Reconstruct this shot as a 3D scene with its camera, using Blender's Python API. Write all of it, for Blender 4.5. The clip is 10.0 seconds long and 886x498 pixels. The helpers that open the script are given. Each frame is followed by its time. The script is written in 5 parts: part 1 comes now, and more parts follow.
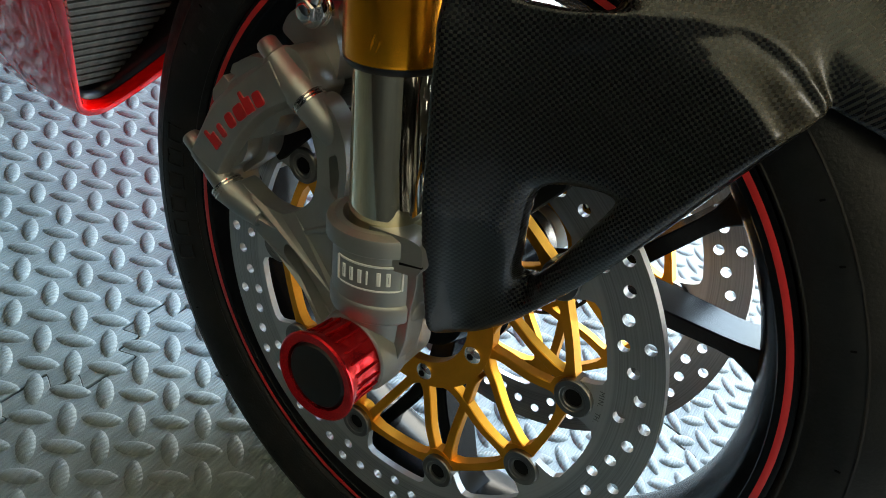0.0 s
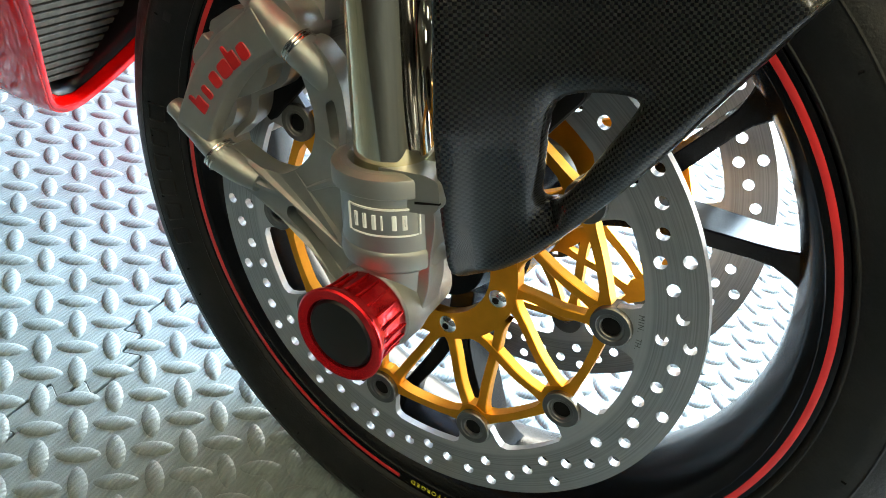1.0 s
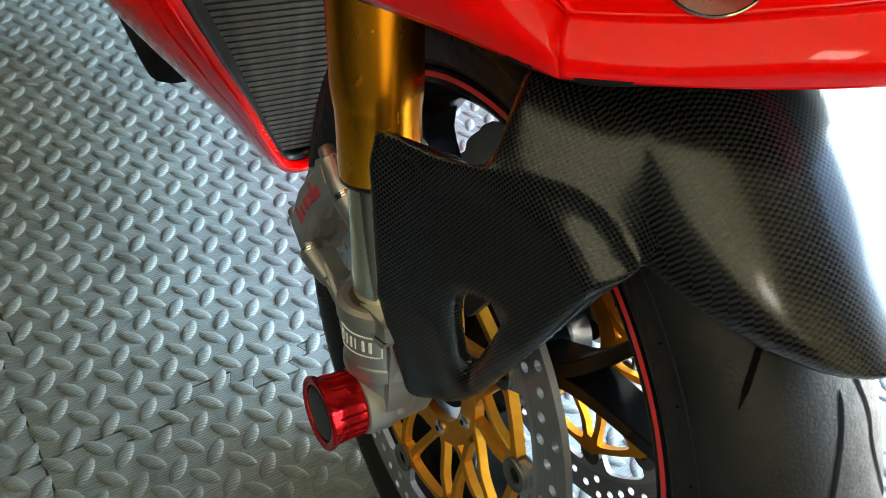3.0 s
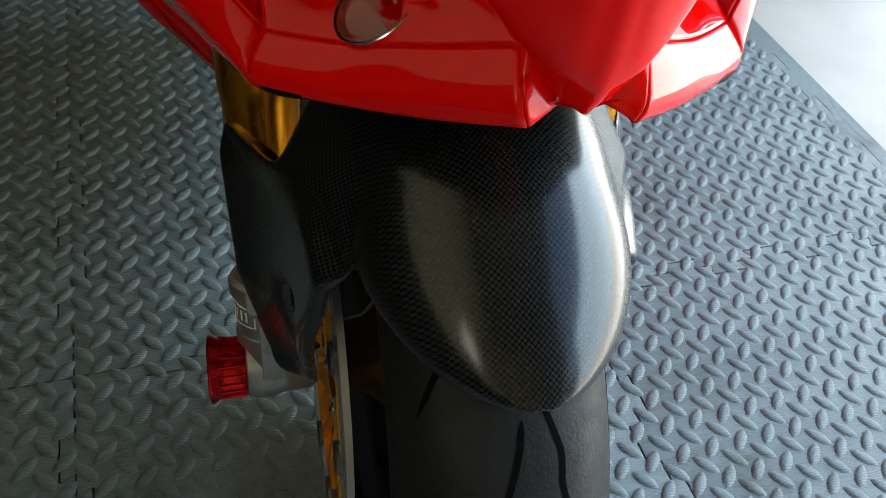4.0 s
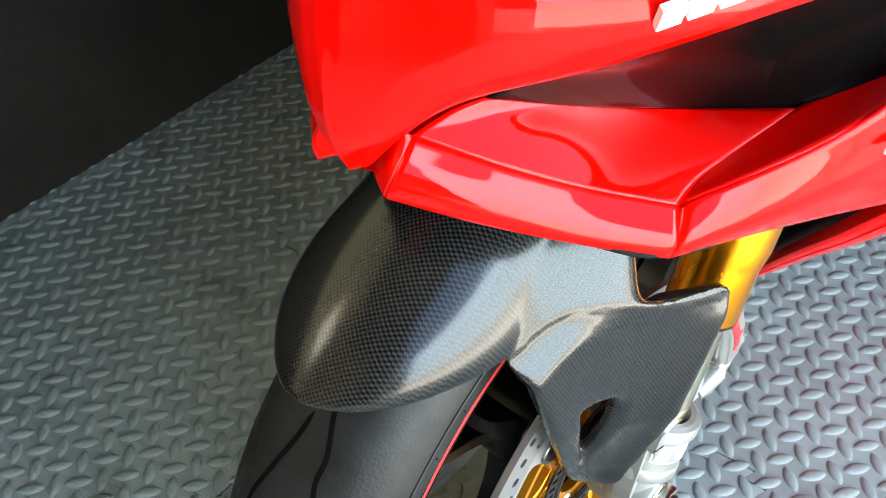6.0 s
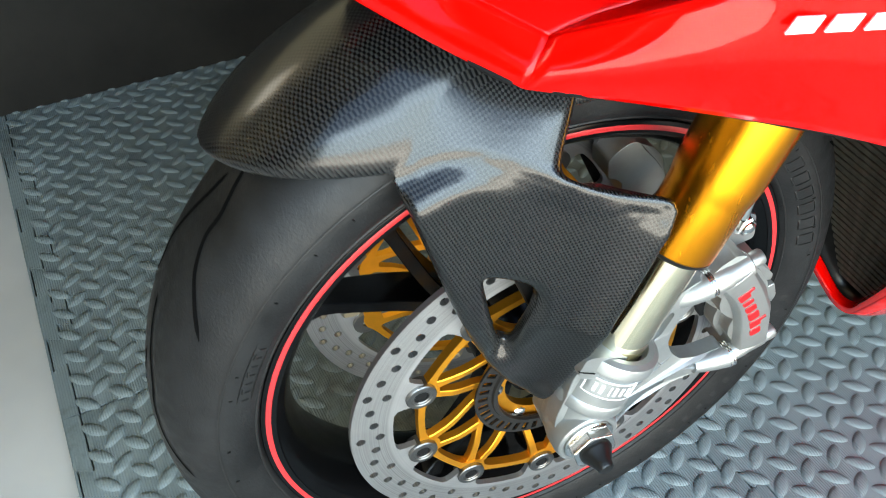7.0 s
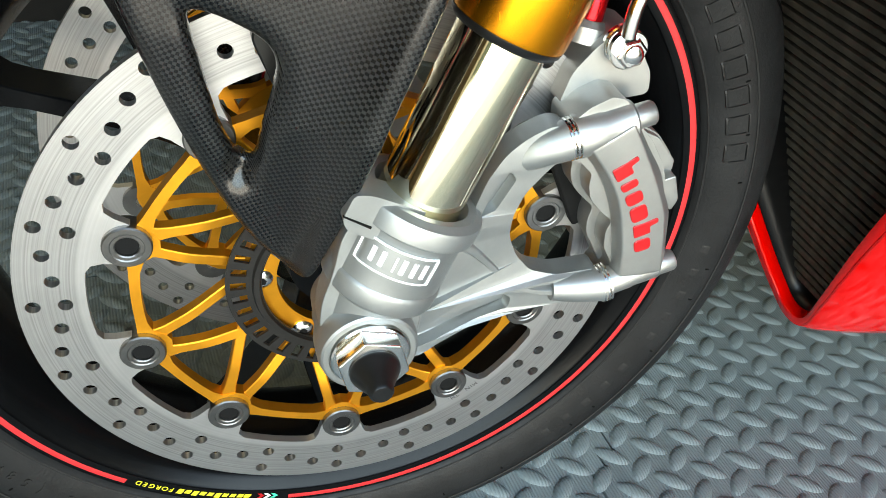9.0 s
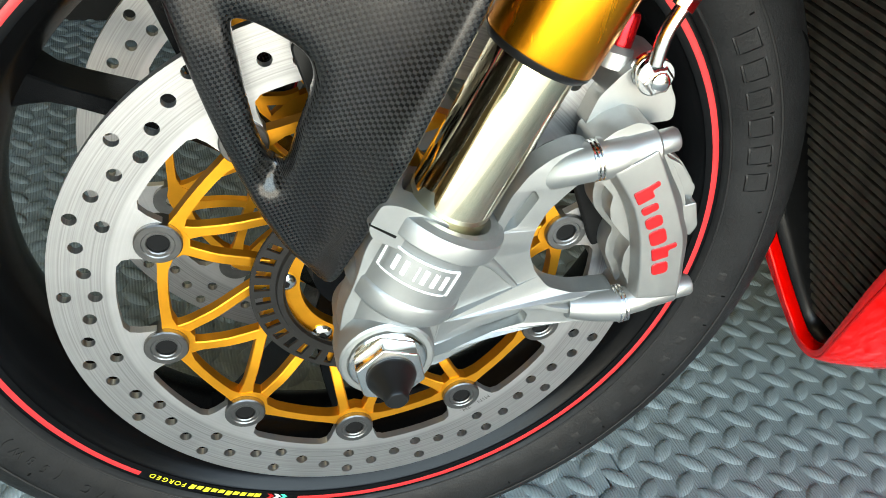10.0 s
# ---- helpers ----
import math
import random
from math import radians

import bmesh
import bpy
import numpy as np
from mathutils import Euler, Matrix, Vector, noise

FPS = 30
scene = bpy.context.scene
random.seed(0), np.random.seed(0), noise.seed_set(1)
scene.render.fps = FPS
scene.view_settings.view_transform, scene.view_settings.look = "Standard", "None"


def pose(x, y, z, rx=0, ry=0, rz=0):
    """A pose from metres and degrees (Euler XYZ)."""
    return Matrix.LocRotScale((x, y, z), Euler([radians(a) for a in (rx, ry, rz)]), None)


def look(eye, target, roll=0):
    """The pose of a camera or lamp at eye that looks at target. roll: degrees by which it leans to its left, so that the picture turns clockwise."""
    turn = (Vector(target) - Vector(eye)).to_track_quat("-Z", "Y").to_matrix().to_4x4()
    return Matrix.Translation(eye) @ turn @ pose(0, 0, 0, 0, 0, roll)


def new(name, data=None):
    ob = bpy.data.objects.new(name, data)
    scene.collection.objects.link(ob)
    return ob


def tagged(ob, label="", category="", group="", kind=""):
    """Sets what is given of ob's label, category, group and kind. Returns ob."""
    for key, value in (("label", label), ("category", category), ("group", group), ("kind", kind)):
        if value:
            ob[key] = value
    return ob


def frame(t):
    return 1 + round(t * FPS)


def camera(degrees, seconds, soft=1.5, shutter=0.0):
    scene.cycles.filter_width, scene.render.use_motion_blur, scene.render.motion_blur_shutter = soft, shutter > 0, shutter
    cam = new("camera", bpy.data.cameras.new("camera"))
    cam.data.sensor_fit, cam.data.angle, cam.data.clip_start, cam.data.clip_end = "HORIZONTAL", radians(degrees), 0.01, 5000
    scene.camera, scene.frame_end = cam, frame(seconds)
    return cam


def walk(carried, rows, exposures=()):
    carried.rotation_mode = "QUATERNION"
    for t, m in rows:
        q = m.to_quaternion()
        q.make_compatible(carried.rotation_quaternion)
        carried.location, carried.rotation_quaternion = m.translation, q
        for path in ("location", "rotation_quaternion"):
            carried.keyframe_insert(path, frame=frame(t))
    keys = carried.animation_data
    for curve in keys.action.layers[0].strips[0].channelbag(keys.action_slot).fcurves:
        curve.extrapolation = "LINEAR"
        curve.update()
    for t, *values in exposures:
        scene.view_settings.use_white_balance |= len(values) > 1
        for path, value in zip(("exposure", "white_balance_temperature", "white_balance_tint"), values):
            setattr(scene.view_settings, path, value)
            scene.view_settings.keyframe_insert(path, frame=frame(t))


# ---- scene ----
# camera and walk
cam = camera(55.60, 10.0, soft=0.9, shutter=0.12)
PATH = [
    (0, (0.4415, 0.1470, 0.6627), (0.0015, -0.0297, 0.2950), 25.92),
    (0.5, (0.4375, 0.1431, 0.6395), (-0.0058, -0.0289, 0.2735), 26.77),
    (1, (0.4427, 0.1421, 0.6214), (-0.0001, -0.0228, 0.2517), 20.20),
    (1.5, (0.4632, 0.1320, 0.6303), (0.0166, -0.0306, 0.2641), 18.86),
    (2, (0.4663, 0.1191, 0.6637), (0.0143, -0.0435, 0.3041), 20.04),
    (2.2, (0.4576, 0.1287, 0.6869), (0.0173, -0.0555, 0.3233), 20.05),
    (3.3, (0.2708, 0.3740, 0.8490), (0.0633, 0.0065, 0.4224), 10.85),
    (3.5, (0.2317, 0.4067, 0.8635), (0.0490, 0.0293, 0.4343), 9.78),
    (4, (0.120, 0.414, 0.865), (-0.309, -0.916, -0.566), 8.6),
    (4.5, (0.0370, 0.4430, 0.8935), (0.0450, 0.0248, 0.4632), 1.74),
    (5, (-0.0538, 0.3962, 0.9036), (0.0262, -0.0148, 0.4738), 1.08),
    (5.2, (-0.0848, 0.3833, 0.9047), (0.0238, -0.0214, 0.4752), 1.09),
    (6.3, (-0.3024, 0.3546, 0.9148), (0.0276, 0.0687, 0.5032), -0.11),
    (6.5, (-0.3279, 0.3287, 0.8956), (0.0081, 0.0593, 0.4779), 1.57),
    (7, (-0.4262, 0.2391, 0.8421), (-0.0253, 0.0754, 0.4268), 0.67),
    (7.5, (-0.4656, 0.1676, 0.7439), (-0.0632, 0.0116, 0.3271), 4.90),
    (8, (-0.4519, 0.1180, 0.6630), (-0.0503, -0.0438, 0.2476), 2.37),
    (8.5, (-0.4382, 0.0958, 0.6105), (-0.0091, -0.0759, 0.2279), 5.14),
    (9, (-0.4306, 0.0824, 0.6015), (0.0174, -0.0895, 0.2413), 8.30),
    (9.5, (-0.4384, 0.0817, 0.6011), (0.0175, -0.0798, 0.2460), 9.92),
    (10, (-0.4382, 0.0876, 0.6058), (0.0194, -0.0735, 0.2526), 10.36),
]
walk(cam, [(t, look(eye, target, roll)) for t, eye, target, roll in PATH],
     exposures=[(0.0, 3.25, 6350, 4), (0.4, 3.2, 6400, 4), (0.9, 4.4, 6500, 4), (1.6, 3.98, 6500, 4), (2.2, 3.83, 6500, 4), (3.3, 3.6, 6500, 4), (3.6, 2.95, 6500, 4), (3.9, 2.2, 6300, 4), (4.1, 2.25, 6300, 4),
                (4.5, 2.78, 6400, 4), (5.0, 3.45, 6400, 4), (5.2, 3.45, 6500, 4), (6.3, 3.12, 6800, 4), (7.0, 2.82, 6750, 4), (7.5, 2.62, 6600, 4), (8.6, 2.54, 6800, 4), (9.2, 2.46, 7150, 4), (10.0, 2.60, 7050, 4)])

# world, sun, large lights
world = bpy.data.worlds.new("sky")
scene.world = world
world.use_nodes = True
wn, wl = world.node_tree.nodes, world.node_tree.links
sky = wn.new("ShaderNodeTexSky")
sky.sky_type = "NISHITA"
sky.sun_disc = False
sky.sun_elevation, sky.sun_rotation = radians(48), radians(174)
wl.new(sky.outputs[0], wn["Background"].inputs[0])
wn["Background"].inputs[1].default_value = 0.15

sun_data = bpy.data.lights.new("sun", "SUN")
sun_data.energy, sun_data.angle, sun_data.color = 4.0, radians(0.5), (1.0, 0.94, 0.85)
sun = new("sun", sun_data)
# the sun stands behind the building, so the doorway lies in its shade
sun.matrix_world = look((0, 0, 10), (0 - math.sin(radians(174)) * math.cos(radians(48)) * 10,
                                     0 - math.cos(radians(174)) * math.cos(radians(48)) * 10,
                                     10 - math.sin(radians(48)) * 10))

# daylight in the open doorway: blue-white sky above, pale ground below
for name, watts, colour, high, z in (("doorway_sky", 15.5, (0.70, 0.86, 1.0), 0.95, 1.14), ("doorway_ground", 6.4, (1.0, 0.94, 0.86), 0.56, 0.38)):
    door_light = bpy.data.lights.new(name, "AREA")
    door_light.shape, door_light.size, door_light.size_y = "RECTANGLE", 2.45, high
    door_light.energy, door_light.color = watts, colour
    door_lamp = new(name, door_light)
    door_lamp.matrix_world = look((-1.60, 0.125, z), (0.0, 0.125, z))
# warm light in the small high window of the wall with the black board
TILE, TURN = 0.65, radians(5.7)
EAST_WALL = Matrix.Translation((0.345, -0.228, 0)) @ Matrix.Rotation(TURN, 4, "Z")
WIN_Y, WIN_Z = (1.25, 1.80), (1.30, 1.75)
win_light = bpy.data.lights.new("window_light", "AREA")
win_light.shape, win_light.size, win_light.size_y = "RECTANGLE", WIN_Y[1] - WIN_Y[0] - 0.08, WIN_Z[1] - WIN_Z[0] - 0.08
win_light.energy, win_light.color = 0.7, (1.0, 0.84, 0.56)
win_mid = Vector((0.760, sum(WIN_Y) / 2, sum(WIN_Z) / 2))
new("window_light", win_light).matrix_world = look(EAST_WALL @ win_mid, EAST_WALL @ (win_mid - Vector((1, 0, 0))))

# ---------------------------------------------------------------- helpers
from mathutils.geometry import tessellate_polygon

AXLE = Vector((0, 0, 0.30))
RAKE = radians(19.7)
UP_F = Vector((0, -math.sin(RAKE), math.cos(RAKE)))      # up along the fork
FWD_F = Vector((0, math.cos(RAKE), math.sin(RAKE)))      # forward, square to the fork
FORK_X, FORK_N = 0.110, 0.003


def thing(name, label, category, group="", loc=(0, 0, 0), kind=""):
    ob = new(name)
    ob.empty_display_size = 0.05
    ob.location = loc
    return tagged(ob, label, category, group, kind)


def part(name, bm, material, parent=None, label="", smooth=True, sharp=35):
    bmesh.ops.remove_doubles(bm, verts=bm.verts, dist=1e-6)
    bmesh.ops.recalc_face_normals(bm, faces=bm.faces)
    me = bpy.data.meshes.new(name)
    if smooth:
        for f in bm.faces:
            f.smooth = True
        lim = radians(sharp)
        for e in bm.edges:
            if len(e.link_faces) == 2 and e.calc_face_angle(0) > lim:
                e.smooth = False
    bm.to_mesh(me)
    bm.free()
    me.materials.append(material)
    ob = new(name, me)
    if parent is not None:
        ob.parent = parent
        chain, up = Vector((0, 0, 0)), parent
        while up is not None:
            chain += up.location
            up = up.parent
        ob.location = -chain
    if label:
        ob["label"] = label
    return ob


def grid_surface(bm, rows, closed_u=False, closed_v=False):
    """Quads between rows of points; rows all of one length. Returns the rows of verts."""
    vs = [[bm.verts.new(p) for p in row] for row in rows]
    n, m = len(vs), len(vs[0])
    for i in range(n if closed_v else n - 1):
        for j in range(m if closed_u else m - 1):
            a, b = vs[i][j], vs[i][(j + 1) % m]
            c, d = vs[(i + 1) % n][(j + 1) % m], vs[(i + 1) % n][j]
            if len({a, b, c, d}) == 4:
                bm.faces.new((a, b, c, d))
    return vs


def revolve(profile, segs=96, centre=AXLE, bm=None, closed=True, a0=0.0, a1=2 * math.pi):
    """Turns (x, r) points round the axle's line."""
    bm = bm or bmesh.new()
    full = abs(a1 - a0 - 2 * math.pi) < 1e-6
    rows = []
    for k in range(segs if full else segs + 1):
        a = a0 + (a1 - a0) * k / segs
        rows.append([(centre[0] + x, centre[1] + r * math.cos(a), centre[2] + r * math.sin(a)) for x, r in profile])
    grid_surface(bm, rows, closed_u=closed, closed_v=full)
    return bm


def frame_of(d):
    d = Vector(d).normalized()
    a = d.orthogonal().normalized()
    return d, a, d.cross(a)


def rod(p, q, profile, segs=32, bm=None, caps=True, turn=0.0):
    """A turned solid from p towards q: profile is (part of the way, radius)."""
    bm = bm or bmesh.new()
    p, q = Vector(p), Vector(q)
    d, a, b = frame_of(q - p)
    rows = []
    for t, r in profile:
        c = p.lerp(q, t)
        rows.append([c + (a * math.cos(w) + b * math.sin(w)) * r for w in
                     (turn + 2 * math.pi * k / segs for k in range(segs))])
    vs = grid_surface(bm, rows, closed_u=True)
    if caps:
        bm.faces.new(vs[0][::-1])
        bm.faces.new(vs[-1])
    return bm


def sweep(points, radius, segs=12, bm=None, caps=True):
    """A tube along points; radius is one number or one for each point."""
    bm = bm or bmesh.new()
    pts = [Vector(p) for p in points]
    rad = radius if isinstance(radius, (list, tuple)) else [radius] * len(pts)
    _, a, _ = frame_of(pts[1] - pts[0])
    rows = []
    for i, p in enumerate(pts):
        d = (pts[min(i + 1, len(pts) - 1)] - pts[max(i - 1, 0)]).normalized()
        a = (a - d * a.dot(d)).normalized()
        b = d.cross(a)
        rows.append([p + (a * math.cos(w) + b * math.sin(w)) * rad[i] for w in (2 * math.pi * k / segs for k in range(segs))])
    vs = grid_surface(bm, rows, closed_u=True)
    if caps:
        bm.faces.new(vs[0][::-1])
        bm.faces.new(vs[-1])
    return bm


def spline(points, n):
    """n points on a smooth curve through the given ones."""
    p = [Vector(v) for v in points]
    out = []
    for k in range(n):
        u = k / (n - 1) * (len(p) - 1)
        i = min(int(u), len(p) - 2)
        t = u - i
        p0, p1, p2, p3 = p[max(i - 1, 0)], p[i], p[i + 1], p[min(i + 2, len(p) - 1)]
        out.append(0.5 * (2 * p1 + (p2 - p0) * t + (2 * p0 - 5 * p1 + 4 * p2 - p3) * t * t + (3 * p1 - p0 - 3 * p2 + p3) * t ** 3))
    return out


def rounded(poly, radius, segs=4):
    """A polygon in two dimensions with its corners rounded."""
    out, n = [], len(poly)
    for i in range(n):
        p, a, b = Vector(poly[i]), Vector(poly[i - 1]), Vector(poly[(i + 1) % n])
        la, lb = (a - p).length, (b - p).length
        r = min(radius, 0.45 * la, 0.45 * lb)
        pa, pb = p + (a - p) * (r / la), p + (b - p) * (r / lb)
        for k in range(segs + 1):
            t = k / segs
            out.append(tuple(pa * (1 - t) ** 2 + p * 2 * t * (1 - t) + pb * t * t))
    return out


def plate(loops, lo, hi, place, bm=None, chamfer=0.0):
    """A flat plate with holes: loops of two-dimensional points, the first the outline; place(u, v, w) gives the point."""
    bm = bm or bmesh.new()
    flat = [p for loop in loops for p in loop]
    tris = tessellate_polygon([[Vector((p[0], p[1], 0)) for p in loop] for loop in loops])
    low = [bm.verts.new(place(p[0], p[1], lo)) for p in flat]
    top = [bm.verts.new(place(p[0], p[1], hi)) for p in flat]
    for t in tris:
        for vs in (low, top):
            try:
                bm.faces.new([vs[i] for i in t])
            except ValueError:
                pass
    start = 0
    for loop in loops:
        n = len(loop)
        for i in range(n):
            j = (i + 1) % n
            try:
                bm.faces.new((low[start + i], low[start + j], top[start + j], top[start + i]))
            except ValueError:
                pass
        start += n
    return bm


def slab(outline, lo, hi, place, edge=0.0015, steps=2, bm=None):
    """A solid from an outline, with rounded rims on the side hi (and lo)."""
    bm = bm or bmesh.new()
    c = Vector((sum(p[0] for p in outline) / len(outline), sum(p[1] for p in outline) / len(outline)))
    n = len(outline)
    normals = []
    area = sum(outline[i][0] * outline[(i + 1) % n][1] - outline[(i + 1) % n][0] * outline[i][1] for i in range(n))
    for i in range(n):
        a, b = Vector(outline[i - 1]), Vector(outline[(i + 1) % n])
        t = (b - a).normalized() if (b - a).length > 1e-9 else Vector((1, 0))
        normals.append(Vector((t.y, -t.x)) * (1 if area > 0 else -1))
    sgn = 1 if hi > lo else -1
    levels = [(lo, edge)] + [(lo + sgn * edge * (1 - math.cos(math.pi / 2 * k / steps)), edge * (1 - math.sin(math.pi / 2 * k / steps))) for k in range(1, steps + 1)]
    levels += [(hi - sgn * edge * (1 - math.sin(math.pi / 2 * k / steps)), edge * (1 - math.cos(math.pi / 2 * k / steps))) for k in range(steps + 1)]
    rows = [[place(outline[i][0] - normals[i].x * ins, outline[i][1] - normals[i].y * ins, w) for i in range(n)] for w, ins in levels]
    vs = grid_surface(bm, rows, closed_u=True)
    for row, (w, ins) in ((vs[0], levels[0]), (vs[-1], levels[-1])):
        flat = [Vector((outline[i][0] - normals[i].x * ins, outline[i][1] - normals[i].y * ins, 0)) for i in range(n)]
        for t in tessellate_polygon([flat]):
            try:
                bm.faces.new([row[i] for i in t])
            except ValueError:
                pass
    return bm


def block(size, at=(0, 0, 0), bevel=0.0, m=None, bm=None, segs=2):
    """A box with bevelled edges."""
    own = bmesh.new()
    bmesh.ops.create_cube(own, size=1.0)
    bmesh.ops.scale(own, vec=size, verts=own.verts)
    if bevel:
        bmesh.ops.bevel(own, geom=own.edges[:], offset=bevel, segments=segs, affect="EDGES", profile=0.5)
    bmesh.ops.transform(own, matrix=(Matrix.Translation(at) @ m if m else Matrix.Translation(at)), verts=own.verts)
    if bm is None:
        return own
    me = bpy.data.meshes.new("tmp")
    own.to_mesh(me)
    own.free()
    bm.from_mesh(me)
    bpy.data.meshes.remove(me)
    return bm


def polar(r, deg):
    return r * math.cos(radians(deg)), r * math.sin(radians(deg))


def on_wheel(sx, offset=0.0):
    """Places (forward, up, across) of the wheel's side sx."""
    return lambda u, v, w: (sx * (w + offset), u, AXLE.z + v)


def fork_pt(sx, s, n, x):
    """A point by its height s along the fork over the axle, n forward of the fork's line, and x outward."""
    p = AXLE + UP_F * s + FWD_F * (n + FORK_N)
    return Vector((sx * x, p.y, p.z))


# ---------------------------------------------------------------- materials
def nodes_of(name):
    m = bpy.data.materials.new(name)
    m.use_nodes = True
    t = m.node_tree
    return m, t.nodes, t.links, t.nodes["Principled BSDF"]


def ramp(n, l, src, stops):
    r = n.new("ShaderNodeValToRGB")
    while len(r.color_ramp.elements) < len(stops):
        r.color_ramp.elements.new(0.5)
    for e, (p, c) in zip(r.color_ramp.elements, stops):
        e.position, e.color = p, (*c, 1) if len(c) == 3 else c
    l.new(src, r.inputs[0])
    return r


def noise_tex(n, l, scale, detail=4, rough=0.6, coord="Object", stretch=None):
    tc = n.new("ShaderNodeTexCoord")
    tx = n.new("ShaderNodeTexNoise")
    tx.inputs["Scale"].default_value, tx.inputs["Detail"].default_value, tx.inputs["Roughness"].default_value = scale, detail, rough
    if stretch:
        mp = n.new("ShaderNodeMapping")
        mp.inputs["Scale"].default_value = stretch
        l.new(tc.outputs[coord], mp.inputs[0])
        l.new(mp.outputs[0], tx.inputs["Vector"])
    else:
        l.new(tc.outputs[coord], tx.inputs["Vector"])
    return tx


def surface(name, colour, rough=0.5, metal=0.0, vary=0.15, scale=30.0, rough_vary=0.1, bump=0.0, bump_scale=400.0, coat=0.0, stretch=None, spec=0.5):
    """A plain surface with soft stains, uneven gloss and fine grain."""
    m, n, l, b = nodes_of(name)
    a = noise_tex(n, l, scale, stretch=stretch)
    lo = tuple(c * (1 - vary) for c in colour)
    hi = tuple(min(1, c * (1 + vary)) for c in colour)
    r = ramp(n, l, a.outputs[0], [(0.3, lo), (0.7, hi)])
    l.new(r.outputs[0], b.inputs["Base Color"])
    f = noise_tex(n, l, scale * 7, stretch=stretch)
    mr = n.new("ShaderNodeMapRange")
    mr.inputs["To Min"].default_value, mr.inputs["To Max"].default_value = max(0.02, rough - rough_vary), min(1, rough + rough_vary)
    l.new(f.outputs[0], mr.inputs["Value"])
    l.new(mr.outputs[0], b.inputs["Roughness"])
    b.inputs["Metallic"].default_value = metal
    b.inputs["Specular IOR Level"].default_value = spec
    if coat:
        b.inputs["Coat Weight"].default_value, b.inputs["Coat Roughness"].default_value, b.inputs["Coat IOR"].default_value = coat, 0.03, 1.28
    if bump:
        g = noise_tex(n, l, bump_scale, 3)
        bp = n.new("ShaderNodeBump")
        bp.inputs["Strength"].default_value, bp.inputs["Distance"].default_value = bump, 0.0006
        l.new(g.outputs[0], bp.inputs["Height"])
        l.new(bp.outputs[0], b.inputs["Normal"])
    return m


def carbon_weave():
    """Dry-looking twill: two directions of tow that catch the light in turn, under matt lacquer."""
    m, n, l, b = nodes_of("carbon_weave")
    tc = n.new("ShaderNodeUVMap")
    tc.uv_map = "weave"
    mp = n.new("ShaderNodeMapping")
    mp.inputs["Scale"].default_value = (1 / 0.00165, 1 / 0.00165, 1)
    l.new(tc.outputs[0], mp.inputs[0])
    ck = n.new("ShaderNodeTexChecker")
    ck.inputs["Scale"].default_value = 1.0
    ck.inputs["Color1"].default_value, ck.inputs["Color2"].default_value = (0.0145, 0.0141, 0.0136, 1), (0.0014, 0.0014, 0.0015, 1)
    l.new(mp.outputs[0], ck.inputs["Vector"])
    blot = noise_tex(n, l, 18)
    mix = n.new("ShaderNodeMixRGB")
    mix.blend_type, mix.inputs[0].default_value = "MULTIPLY", 0.25
    l.new(ck.outputs["Color"], mix.inputs[1])
    l.new(blot.outputs["Color"], mix.inputs[2])
    l.new(mix.outputs[0], b.inputs["Base Color"])
    sep = n.new("ShaderNodeSeparateXYZ")
    l.new(mp.outputs[0], sep.inputs[0])
    waves = []
    for axis in (0, 1):
        mu = n.new("ShaderNodeMath")
        mu.operation, mu.inputs[1].default_value = "MULTIPLY", math.pi
        l.new(sep.outputs[axis], mu.inputs[0])
        si = n.new("ShaderNodeMath")
        si.operation = "SINE"
        l.new(mu.outputs[0], si.inputs[0])
        ab = n.new("ShaderNodeMath")
        ab.operation = "ABSOLUTE"
        l.new(si.outputs[0], ab.inputs[0])
        waves.append(ab)
    pick = n.new("ShaderNodeMixRGB")
    l.new(ck.outputs["Fac"], pick.inputs[0])
    l.new(waves[0].outputs[0], pick.inputs[1])
    l.new(waves[1].outputs[0], pick.inputs[2])
    bp = n.new("ShaderNodeBump")
    bp.inputs["Strength"].default_value, bp.inputs["Distance"].default_value = 0.20, 0.0003
    l.new(pick.outputs[0], bp.inputs["Height"])
    l.new(bp.outputs[0], b.inputs["Normal"])
    mr = n.new("ShaderNodeMapRange")
    mr.inputs["To Min"].default_value, mr.inputs["To Max"].default_value = 0.32, 0.44
    l.new(ck.outputs["Fac"], mr.inputs["Value"])
    l.new(mr.outputs[0], b.inputs["Roughness"])
    b.inputs["Coat Weight"].default_value, b.inputs["Coat Roughness"].default_value = 0.9, 0.17
    b.inputs["Coat IOR"].default_value, b.inputs["Specular IOR Level"].default_value = 1.40, 0.08
    return m


